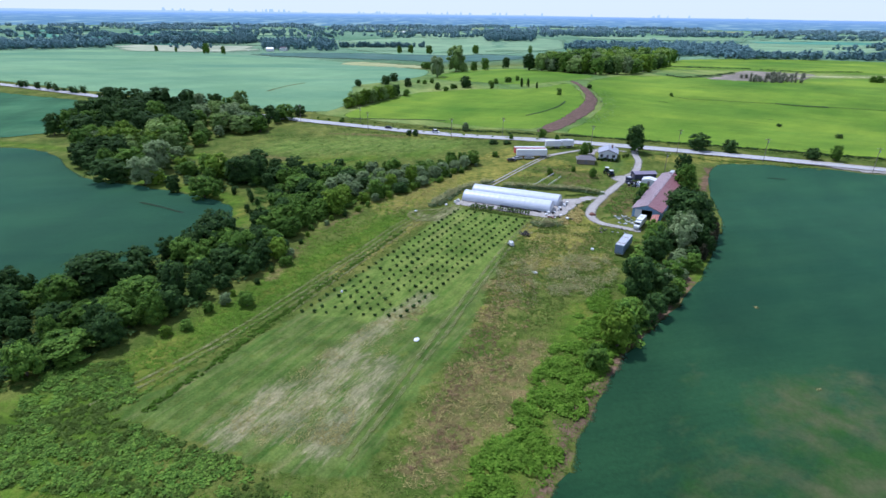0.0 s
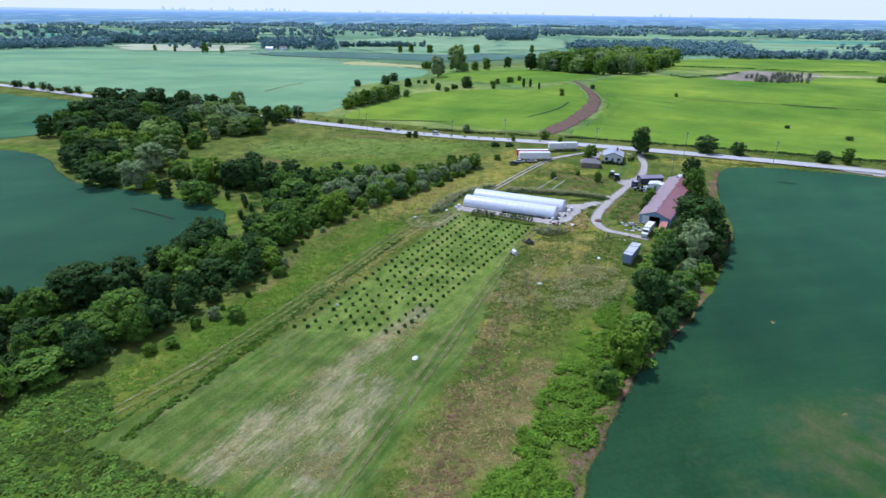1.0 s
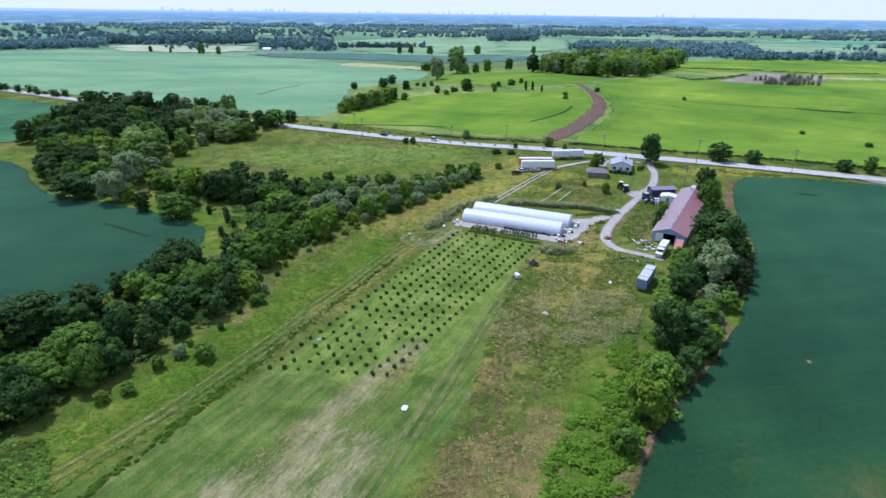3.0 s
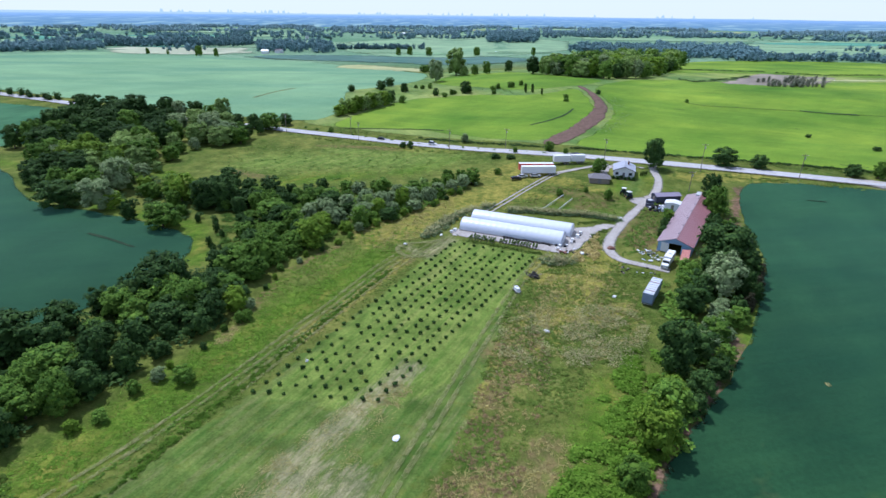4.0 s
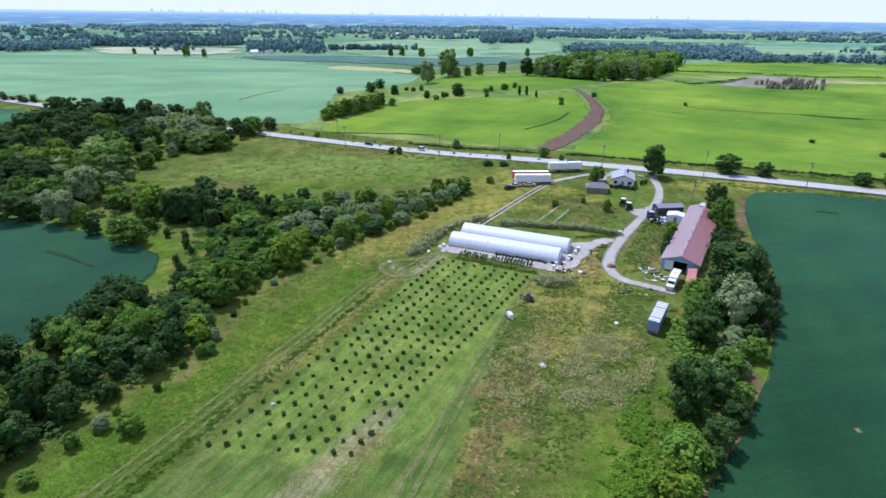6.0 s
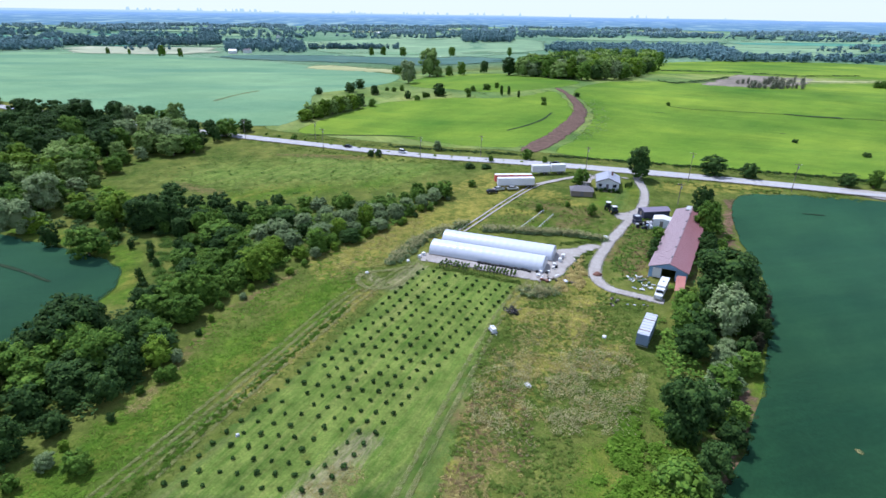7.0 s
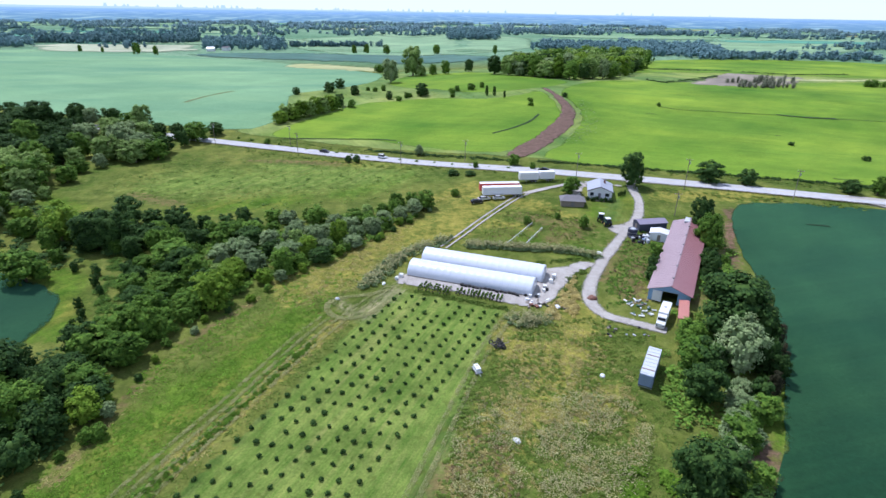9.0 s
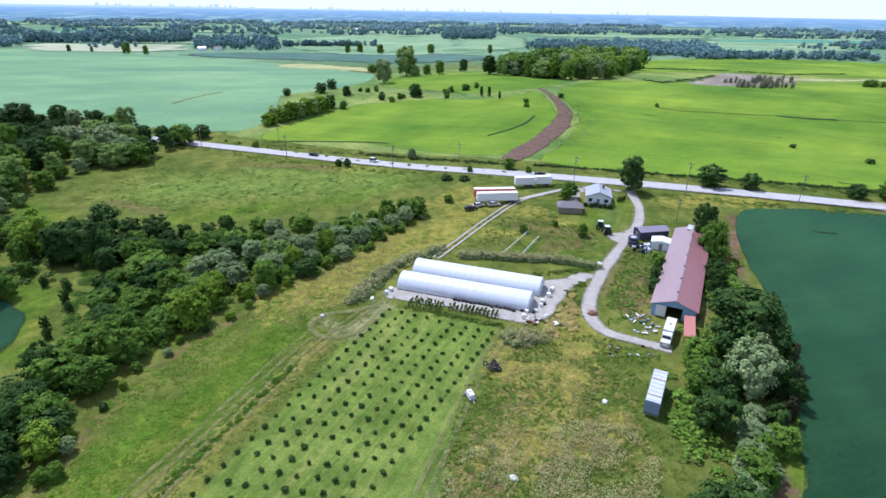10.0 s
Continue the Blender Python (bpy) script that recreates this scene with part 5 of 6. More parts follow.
def house():
    h = thing("house", "white one-storey farmhouse with pale grey gabled roof", "house", stand(34.6, 66.8, -14, 0.1))
    w, d, e, r = 4.1, 10.5, 3.0, 4.6
    for k in (-1, 1):
        part("wall", box(k * w - 0.12, k * w + 0.12, 0, d, -1.0, e), M_WHITE, h)
        ribbed_slope((k * (w + 0.5), e - 0.18), (0, r), -0.6, d + 0.6, M_ROOFBLUE, "roof_slope", h, 2)
    for y in (0, d):
        part("gable_wall", prism([(-w, -1), (w, -1), (w, e), (0, r), (-w, e)], y - 0.12, y + 0.12), M_WHITE, h)
    part("ridge_cap", box(-0.2, 0.2, -0.6, d + 0.6, r + 0.08, r + 0.18, 0.03), M_ROOFBLUE, h)
    for k in (-1, 1):
        bm = prism([(k * (w + 0.55), e - 0.35), (0, r - 0.15), (0, r + 0.16), (k * (w + 0.55), e - 0.05)], -0.7, -0.6)
        part("barge_board", bm, M_SLATE, h, "dark grey barge board")
    for x, wd in ((-2.8, 1.2), (2.6, 1.4)):
        win = part("window", box(x - wd / 2, x + wd / 2, -0.16, -0.1, 1.0, 2.2, 0.02), M_GLASS, h)
        part("frame", box(x - wd / 2 - 0.1, x + wd / 2 + 0.1, -0.2, -0.14, 0.88, 1.0), M_WHITE, win)
    part("door", box(-0.6, 0.4, -0.18, -0.1, 0.0, 2.1, 0.02), M_SLATE, h, "dark front door")
    for y in (2, 5.2, 8):
        win = part("window", box(-w - 0.16, -w - 0.1, y, y + 1.3, 1.0, 2.2, 0.02), M_GLASS, h)
        part("frame", box(-w - 0.2, -w - 0.12, y - 0.1, y + 1.4, 0.88, 1.0), M_WHITE, win)
    chim = part("chimney", box(1.2, 1.9, 6.2, 6.9, r - 0.9, r + 0.9, 0.03), M_BROWN, h, "brick chimney")
    part("chimney_cap", box(1.1, 2.0, 6.1, 7.0, r + 0.9, r + 1.02, 0.02), M_SLATE, chim)
    porch = part("porch", box(-2.0, 1.8, -2.2, -0.12, -0.6, 0.0, 0.04), M_WOOD, h, "low wooden porch")
    for x in (-1.9, 1.7):
        part("porch_rail", rod((x, -2.1, 0), (x, -2.1, 1.0), 0.05, 6), M_WOOD, porch)


house()
for i in range(6):
    tree("darkbush", 30.2 + i * 1.55, 66.2 - 0.36 * i - (0.5 if i % 2 else 0), 1.9, 1.3 + 0.2 * (i % 3), "shrubs along the house wall")
for i in range(4):
    k = tree("darkbush", 42.4 + i * 0.9, 69.4 + 0.4 * i, 0.9, 2.0 + 0.3 * (i % 2), "conifers beside the house")


def outbuilding():
    s = thing("outbuilding", "low old outbuilding with grey-brown hipped roof", "shed", stand(23.6, 62.5, -8))
    for x0, x1, y0, y1 in ((-4, 4, -2.6, -2.48), (-4, 4, 2.48, 2.6), (-4, -3.88, -2.6, 2.6), (3.88, 4, -2.6, 2.6)):
        part("wall", box(x0, x1, y0, y1, -0.5, 1.9), M_WOOD, s)
    bm = bmesh.new()
    lo = [bm.verts.new(v) for v in ((-4.5, -3.1, 1.8), (4.5, -3.1, 1.8), (4.5, 3.1, 1.8), (-4.5, 3.1, 1.8))]
    hi = [bm.verts.new(v) for v in ((-2.2, 0, 3.3), (2.2, 0, 3.3))]
    for f in ((lo[0], lo[1], hi[1], hi[0]), (lo[2], lo[3], hi[0], hi[1]), (lo[1], lo[2], hi[1]), (lo[3], lo[0], hi[0]), lo[::-1]):
        bm.faces.new(f)
    part("roof", bm, M_SLATE, s)
    part("door", box(-0.6, 0.6, -2.68, -2.61, -0.2, 1.7, 0.02), M_SLATE, s)
    part("smoke_pipe", rod((1.5, 0.3, 2.9), (1.5, 0.3, 4.0), 0.12, 8), M_STEEL, s)


outbuilding()


for x, y, turn, roof in ((-418, 1190, 20, M_RED), (-695, 900, 50, M_SLATE), (-353, 742, 100, M_WHITE), (-336, 756, 80, M_SLATE), (-410, 1050, 35, M_WHITE), (-213, 1440, 60, M_WHITE), (285, 1420, 15, M_SLATE), (60, 1130, 70, M_WHITE)):
    shed("farmhouse", x, y, turn, 8, 11, 4, 2.2, M_WHITE, roof, "distant white farm building among trees")


# ---------------------------------------------------------------- vehicles
def wheel(parent, x, y, r, wide=0.3):
    t = part("wheel", rod((x - wide / 2, y, r), (x + wide / 2, y, r), r, 14), M_DARK, parent, "black tyre")
    part("rim", rod((x - wide / 2 - 0.01, y, r), (x + wide / 2 + 0.01, y, r), r * 0.55, 10), M_STEEL, t)


def trailer(x, y, turn, length, side, label, roof=None, low=1.1, high=3.9, group="parked trailers", tilt=0.0):
    t = thing("semi_trailer", label, "trailer", stand(x, y, turn) @ pose(0, 0, 0, 0, tilt, 0), group)
    w = 1.28
    body = part("body", box(-w, w, -length / 2, length / 2, low, high, 0.05), side, t)
    part("roof", box(-w + 0.05, w - 0.05, -length / 2 + 0.05, length / 2 - 0.05, high, high + 0.04), roof or M_WHITE, body)
    if roof:
        for i in range(int(length / 1.3)):
            part("roof_rib", box(-w + 0.1, w - 0.1, -length / 2 + 0.5 + 1.3 * i, -length / 2 + 0.72 + 1.3 * i, high + 0.03, high + 0.1), M_BROWN if i % 4 == 1 else M_LIGHTROOF, body, "rusty roof rib")
    for i in range(int(length / 1.2)):
        yy = -length / 2 + 0.6 + 1.2 * i
        part("side_post", box(-w - 0.03, w + 0.03, yy - 0.04, yy + 0.04, low + 0.1, high - 0.1), side, body)
    for k in (-1, 1):
        part("rear_door", box(*sorted((k * 0.03, k * (w - 0.06))), -length / 2 - 0.04, -length / 2 + 0.01, low + 0.1, high - 0.1, 0.02), side, body)
        part("landing_leg", box(k * 0.9 - 0.08, k * 0.9 + 0.08, length / 2 - 3.0, length / 2 - 2.8, 0, low), M_STEEL, t)
        for d in (1.2, 2.5):
            wheel(t, k * 1.02, -length / 2 + d, 0.5, 0.5)
    part("bumper", box(-w, w, -length / 2 - 0.05, -length / 2 + 0.05, 0.5, 0.65), M_STEEL, t)
    return t


trailer(16.9, -34.5, -29, 10.4, M_GREYBLUE, "old blue-grey box trailer with whitish rusty roof", M_LIGHTROOF, 0.8, 3.4, "old trailer beside the hedge")
trailer(-0.8, 70.4, 96, 14.6, M_WHITE, "white box semi-trailer parked in dry grass")
trailer(-1.4, 74.6, 95, 15.0, M_REDSTRIPE, "red-sided semi-trailer with white roof, parked")
trailer(11.4, 86.0, 97, 7.6, M_WHITE, "short white box trailer parked near the road")
trailer(18.6, 86.6, 97, 6.0, M_WHITE, "short white box trailer parked near the road")


def truck():
    t = thing("box_truck", "white box truck parked before the barn door", "truck", pose(27.7, -13.6, 0.05, 0, 0, -30) @ Matrix.Diagonal((0.88, 1, 0.95, 1)))
    part("cargo_box", box(-1.2, 1.2, -1.6, 4.4, 0.8, 3.1, 0.12), M_WHITE, t)
    cab = part("cab", prism([(-4.6, 0.5), (-1.7, 0.5), (-1.7, 2.6), (-2.9, 2.6), (-3.5, 1.7), (-4.6, 1.5)], -1.1, 1.1), M_WHITE, t)
    cab.matrix_basis = pose(0, 0, 0, 0, 0, 90)
    part("windscreen", box(-0.95, 0.95, -3.42, -3.12, 1.75, 2.45, 0.02), M_GLASS, t).matrix_basis = pose(0, 0, 0)
    part("bumper", box(-1.1, 1.1, -4.75, -4.6, 0.4, 0.75, 0.03), M_STEEL, t)
    for k in (-1, 1):
        part("headlight", box(k * 0.8 - 0.16, k * 0.8 + 0.16, -4.66, -4.58, 0.9, 1.15, 0.03), M_GLASS, t)
        wheel(t, k * 1.0, -3.6, 0.48)
        wheel(t, k * 1.0, 2.6, 0.48, 0.45)
    part("roof_vent", box(-0.3, 0.3, 1.0, 1.6, 3.1, 3.22, 0.03), M_STEEL, t)
    part("chassis", box(-0.5, 0.5, -4.4, 4.2, 0.45, 0.8), M_DARK, t)


truck()


def car(name, x, y, turn, paint, label, group, van=False):
    c = thing(name, label, "car", stand(x, y, turn, 0.16 if group.startswith("cars on") else 0.05), group)
    h = 1.9 if van else 1.42
    body = [(-2.25, 0.35), (2.25, 0.35), (2.3, 0.75), (2.1, 0.95), (1.0, 1.0), (-2.2, 1.02), (-2.3, 0.7)]
    cabin = [(1.3, 0.98), (0.55, h), (-1.9 if van else -1.2, h), (-2.22 if van else -1.95, 1.0)]
    bm = prism(body, -0.88, 0.88)
    bmesh.ops.bevel(bm, geom=bm.edges[:], offset=0.06, segments=2, affect="EDGES")
    part("body", bm, paint, c)
    part("window_band", prism([(px * 0.99, pz) for px, pz in cabin], -0.78, 0.78), M_GLASS, c)
    part("roof", box(-1.85 if van else -1.2, 0.5, -0.76, 0.76, h - 0.04, h + 0.04, 0.03), paint, c)
    for k in (-1, 1):
        part("headlight", box(2.2, 2.3, k * 0.62 - 0.16, k * 0.62 + 0.16, 0.68, 0.85, 0.03), M_WHITE, c)
        part("tail_light", box(-2.32, -2.24, k * 0.65 - 0.14, k * 0.65 + 0.14, 0.7, 0.88, 0.03), M_REDSTRIPE, c)
        for d in (-1.4, 1.4):
            t = part("wheel", rod((d, k * 0.86 - 0.11, 0.33), (d, k * 0.86 + 0.11, 0.33), 0.33, 14), M_DARK, c)
            part("rim", rod((d, k * 0.87 - 0.12, 0.33), (d, k * 0.87 + 0.12, 0.33), 0.19, 10), M_STEEL, t)


car("car", -10.5, 64.6, 12, M_BLACKCAR, "black car parked beside the white trailer", "cars by the trailers")
car("car", -7.6, 67.2, 20, M_SILVERCAR, "silver car parked beside the white trailer", "cars by the trailers")
car("car", -2.2, 67.6, 8, M_SILVERCAR, "pale grey car parked beside the white trailer", "cars by the trailers")
car("van", -50.5, 131.8, -25, M_WHITE, "white van on the country road", "cars on the road", True)
car("car", -80, 143.0, -18, M_BLACKCAR, "dark car on the country road", "cars on the road")
car("car", 20, 99.6, 158, M_BLACKCAR, "dark car on the country road", "cars on the road")


def tractor(x, y, turn):
    t = thing("tractor", "dark green farm tractor with cab, parked on grass", "tractor", stand(x, y, turn), "farm tractors")
    part("hood", box(0.3, 2.3, -0.42, 0.42, 0.85, 1.5, 0.1), M_GREEN, t)
    part("chassis", box(-1.2, 2.2, -0.3, 0.3, 0.55, 0.9), M_DARK, t)
    cab = part("cab", prism([(-1.3, 1.0), (0.35, 1.0), (0.25, 2.5), (-1.15, 2.5)], -0.75, 0.75), M_GLASS, t)
    part("cab_roof", box(-1.3, 0.4, -0.85, 0.85, 2.5, 2.68, 0.06), M_WHITE, cab, "pale cab roof")
    for k in (-1, 1):
        part("fender", box(-1.5, -0.1, k * 0.95 - 0.25, k * 0.95 + 0.25, 1.45, 1.6, 0.05), M_GREEN, t)
        for d, r, w in ((-0.8, 0.82, 0.5), (1.6, 0.5, 0.35)):
            wh = part("wheel", rod((d, k * 0.95 - w / 2, r), (d, k * 0.95 + w / 2, r), r, 16), M_DARK, t)
            part("rim", rod((d, k * 0.95 - w / 2 - 0.02, r), (d, k * 0.95 + w / 2 + 0.02, r), r * 0.5, 12), M_LINE_Y, wh, "yellow wheel rim")
    part("exhaust", rod((1.3, 0.25, 1.5), (1.3, 0.25, 2.5), 0.05, 6), M_DARK, t)


tractor(30.3, 48.5, 70)
tractor(31.2, 44.8, 95)


# ---------------------------------------------------------------- yard things
def utility_pole(x, y, turn, h):
    p = thing("utility_pole", "weathered wooden utility pole with crossarm", "pole", stand(x, y, turn), "poles along the road")
    part("pole", rod((0, 0, -0.5), (0, 0, h), 0.14, 8, None, 0.09), M_WOOD, p)
    arm = part("crossarm", box(-1.2, 1.2, -0.07, 0.07, h - 0.9, h - 0.72), M_WOOD, p)
    for k in (-1.05, 0, 1.05):
        part("insulator", rod((k, 0, h - 0.72), (k, 0, h - 0.5), 0.06, 6), M_WHITE, arm)
    part("transformer", rod((0.3, 0, h - 2.4), (0.3, 0, h - 1.5), 0.24, 10), M_STEEL, p)


for x, y, h in ((70, 77, 12.5), (107, 68, 11.5), (150, 57, 11.5), (31, 88.5, 11), (-41, 119, 11), (-92, 139, 11), (57, 53, 8.5), (-138, 156, 11), (193, 45, 11.5), (-100, 157, 10), (-12, 121, 10)):
    utility_pole(x, y, -15, h)


def tank_cart():
    t = thing("water_tank_cart", "white plastic water tank on a small cart", "tank", stand(-17.1, -33.6, 20), "")
    part("tank", box(-0.5, 0.5, -1.0, 0.9, 0.5, 1.35, 0.15), M_WHITE, t)
    part("lid", rod((0, 0.1, 1.35), (0, 0.1, 1.43), 0.14, 10), M_DARK, t)
    part("frame", box(-0.65, 0.65, -1.3, 1.2, 0.42, 0.55), M_STEEL, t)
    part("drawbar", rod((0, -1.3, 0.45), (0, -2.1, 0.25), 0.05, 6), M_STEEL, t)
    for k in (-1, 1):
        for d in (-0.8, 0.7):
            wheel(t, k * 0.62, d, 0.3, 0.16)


tank_cart()


def lump(name, x, y, w, d, h, mat, label, category, seed, up=0.0):
    """A heap or stone: a dented low dome."""
    bm = bmesh.new()
    bmesh.ops.create_icosphere(bm, subdivisions=3, radius=1)
    for v in bm.verts:
        k = 1 + 0.28 * noise.noise(v.co * 1.8 + Vector((seed, 0, 0))) + 0.12 * noise.noise(v.co * 5 + Vector((seed, 4, 0)))
        v.co = Vector((v.co.x * w / 2 * k, v.co.y * d / 2 * k, max(v.co.z, -0.2) * h * k))
    me = bpy.data.meshes.new(name)
    bm.to_mesh(me)
    bm.free()
    me.materials.append(mat)
    return tagged(place(name, me, stand(x, y, seed * 37, up)), label, category)


lump("earth_mound", 14.0, -3.2, 2.6, 2.2, 0.9, M_BROWN, "rust-brown mound on the gravel driveway", "mound", 1)
lump("tarpaulin", -41.3, -88.4, 1.5, 1.2, 0.2, M_WHITE, "crumpled white tarpaulin lying on mown grass", "tarpaulin", 2)
lump("stone", 7.6, -34.9, 1.2, 1.0, 0.5, M_WHITE, "pale stone lying in the meadow", "stone", 3)
lump("stone", -11.7, -52.6, 1.5, 1.1, 0.5, M_WHITE, "pale stone lying in the meadow", "stone", 4)
lump("stone", -49.5, -4.3, 1.2, 0.9, 0.5, M_WHITE, "pale stone beside the dirt loop", "stone", 5)
lump("stone", -62.5, -67.5, 0.7, 0.6, 0.4, M_WHITE, "small white bucket-sized stone at orchard edge", "stone", 6)
lump("stone", -38.8, 4.2, 1.4, 0.9, 0.4, M_WHITE, "pale stone beside the gravel yard", "stone", 7)
lump("stone", 23.5, 24.5, 2.2, 1.2, 0.5, M_WHITE, "pale stone in the grass by the driveway", "stone", 8)


def scrap_pile():
    s = thing("scrap_pile", "dark heap of old tyres and scrap in grass", "scrap", stand(-11.9, -24.2))
    rnd = random.Random(3)
    for _ in range(11):
        x, y, z = rnd.uniform(-1.5, 1.5), rnd.uniform(-1.3, 1.3), rnd.uniform(0.15, 0.6)
        bm = bmesh.new()
        R, r = rnd.uniform(0.35, 0.55), 0.14
        ring = [[bm.verts.new(((R + r * math.cos(b)) * math.cos(a), (R + r * math.cos(b)) * math.sin(a), r * math.sin(b))) for b in np.linspace(0, 6.283, 7)[:-1]] for a in np.linspace(0, 6.283, 15)[:-1]]
        for i in range(14):
            for j in range(6):
                bm.faces.new((ring[i][j], ring[(i + 1) % 14][j], ring[(i + 1) % 14][(j + 1) % 6], ring[i][(j + 1) % 6]))
        part("tyre", bm, M_DARK, s).matrix_basis = pose(x, y, z, rnd.uniform(-40, 40), rnd.uniform(-40, 40), 0)
    for _ in range(4):
        x, y = rnd.uniform(-1.6, 1.6), rnd.uniform(-1.2, 1.2)
        part("plank", box(-0.8, 0.8, -0.08, 0.08, 0.3, 0.36), M_WOOD, s).matrix_basis = pose(x, y, 0.3, rnd.uniform(-20, 20), rnd.uniform(-15, 15), rnd.uniform(0, 180))


scrap_pile()


def rail_frame(a, b):
    """A long low frame of white pipe on short posts."""
    a, b = Vector(a), Vector(b)
    n = 9
    t = thing("trellis", "long low white pipe trellis on short posts", "trellis", stand(*a), "white trellis frames")
    pts = [a.lerp(b, i / n) for i in range(n + 1)]
    loc = [Vector((p.x - a.x, p.y - a.y, land(p.x, p.y) - land(*a))) for p in pts]
    for p in loc:
        part("post", rod(p - Vector((0, 0, 0.2)), p + Vector((0, 0, 0.9)), 0.06, 6), M_WHITE, t)
    bm = bmesh.new()
    for p, q in zip(loc, loc[1:]):
        rod(p + Vector((0, 0, 0.9)), q + Vector((0, 0, 0.9)), 0.085, 6, bm)
    part("rail", bm, M_WHITE, t)


rail_frame((-4, 29), (6.5, 45))
rail_frame((1, 27.5), (9.2, 41.2))


def water_tank():
    t = thing("storage_tank", "dark upright cylindrical storage tank by the driveway", "tank", stand(37.2, 37.2))
    part("tank", rod((0, 0, 0), (0, 0, 2.4), 1.5, 20), M_NAVY, t)
    part("lid", rod((0, 0, 2.4), (0, 0, 2.6), 0.9, 16, None, 0.4), M_LIGHTROOF, t, "pale tank lid")
    part("band", rod((0, 0, 1.2), (0, 0, 1.3), 1.53, 20), M_STEEL, t)


water_tank()


def crate(x, y, turn, w, d, h, mat, label, group, name="crate"):
    c = thing(name, label, "crate", stand(x, y, turn), group)
    part("side", box(-w / 2, w / 2, -d / 2, d / 2, 0, h, min(w, d, h) * 0.12), mat, c)
    part("lid", box(-w / 2 - 0.03, w / 2 + 0.03, -d / 2 - 0.03, d / 2 + 0.03, h, h + 0.06, 0.02), mat, c)


yard = random.Random(8)
for i in range(34):
    crate(yard.uniform(35.5, 43.0), yard.uniform(31.5, 37.0), yard.uniform(0, 180), yard.uniform(0.5, 1.9), yard.uniform(0.3, 1.1), yard.uniform(0.2, 1.1),
          yard.choice((M_WHITE, M_WHITE, M_STEEL, M_LIGHTROOF, M_GREYBLUE, M_DARK, M_DARK, M_NAVY)), "discarded box among the yard clutter", "yard clutter by the barn", "box")
for i in range(30):
    crate(yard.uniform(21.5, 27.5), yard.uniform(-12, -3.5), yard.uniform(0, 180), yard.uniform(0.3, 1.5), yard.uniform(0.2, 0.6), yard.uniform(0.1, 0.35),
          yard.choice((M_WHITE, M_LIGHTROOF, M_STEEL, M_WOOD, M_WHITE, M_GREEN)), "pale discarded box in the grass by barn", "clutter in the grass", "box")
for i in range(12):
    crate(yard.uniform(12, 22), yard.uniform(-22, -16), yard.uniform(0, 180), yard.uniform(0.25, 0.7), yard.uniform(0.2, 0.5), yard.uniform(0.15, 0.3),
          yard.choice((M_WHITE, M_DARK, M_WOOD, M_DARK, M_STEEL)), "small discarded box beside the driveway bend", "clutter in the grass", "box")
ax = Vector((0.94, -0.341))
for i in range(15):
    p = Vector((-18.5, 3.1)) + ax * (i * 1.05) + Vector((0.341, 0.94)) * yard.uniform(-0.2, 0.4)
    crate(p.x, p.y, -20 + yard.uniform(-15, 15), 0.9, 0.6, yard.uniform(0.3, 0.6), M_POT, "black plastic crate along greenhouse wall", "crates by the greenhouse")
for x, y, s in ((3.0, 2.2, 0.9), (2.4, 0.4, 0.7), (0.6, -2.2, 0.6), (6.6, 8.4, 0.9), (7.2, 9.8, 0.5), (5.2, 5.4, 1.0), (-1.6, -2.6, 0.7), (-34.5, 8.2, 0.9), (-35.6, 6.8, 0.7)):
    crate(x, y, -20, s, s, s, M_WHITE, "white plastic tank beside the greenhouse end", "tanks by the greenhouses", "water_tote")

for i in range(22):
    crate(yard.uniform(-3, 6.5), yard.uniform(-8.6, -3.5), yard.uniform(0, 180), yard.uniform(0.4, 1.3), yard.uniform(0.3, 0.9), yard.uniform(0.1, 0.4),
          yard.choice((M_WOOD, M_BROWN, M_WHITE, M_DARK, M_WOOD)), "old pallet or box at the yard's edge", "clutter at the yard's edge", "box")
for x, y in ((3.4, 1.2), (0.0, -2.7), (6.0, 7.0), (-2.6, -2.0)):
    crate(x, y, yard.uniform(0, 90), 0.8, 0.6, 0.5, M_DARK, "dark crate at the greenhouse door", "crates by the greenhouse")


# ---------------------------------------------------------------- orchard and potted plants
def round_shrub(seed, mat):
    """A low round shrub 1 wide, on a short stem."""
    rng = np.random.default_rng(seed)
    V, F, k = [], [], 0
    for i in range(6):
        c = (rng.uniform(-0.2, 0.2), rng.uniform(-0.2, 0.2), rng.uniform(0.3, 0.62))
        for v, f in (ico(c, 0.22, 0.9), leaf_cards(rng, c, 0.25, 34, 0.075)):
            V.append(v)
            F.append(f + k)
            k += len(v)
    return numpy_mesh("shrub", np.concatenate(V), np.concatenate(F), mat)


SHRUBS = [round_shrub(200 + i, M_LEAF_DARK) for i in range(5)]
POT_LEAVES = [round_shrub(220 + i, M_LEAF_MID) for i in range(4)]
orchard = random.Random(12)
TL, TR, BL, BR = Vector((-34.2, -1.5)), Vector((-10.8, -12.0)), Vector((-69.8, -78)), Vector((-46.0, -78.8))
for r in range(9):
    for c in range(28):
        u, v = r / 8, c / 27
        p = TL.lerp(TR, u).lerp(BL.lerp(BR, u), v) + Vector((orchard.uniform(-0.18, 0.18), orchard.uniform(-0.18, 0.18)))
        if orchard.random() < 0.06:
            continue
        s = orchard.uniform(0.82, 1.18)
        ob = place("shrub", orchard.choice(SHRUBS), stand(p.x, p.y, orchard.uniform(0, 360), -0.28) @ Matrix.Diagonal((s * 1.1, s * 1.1, s, 1)))
        tagged(ob, "small dark green orchard shrub in mown grass", "shrub", "orchard shrubs")

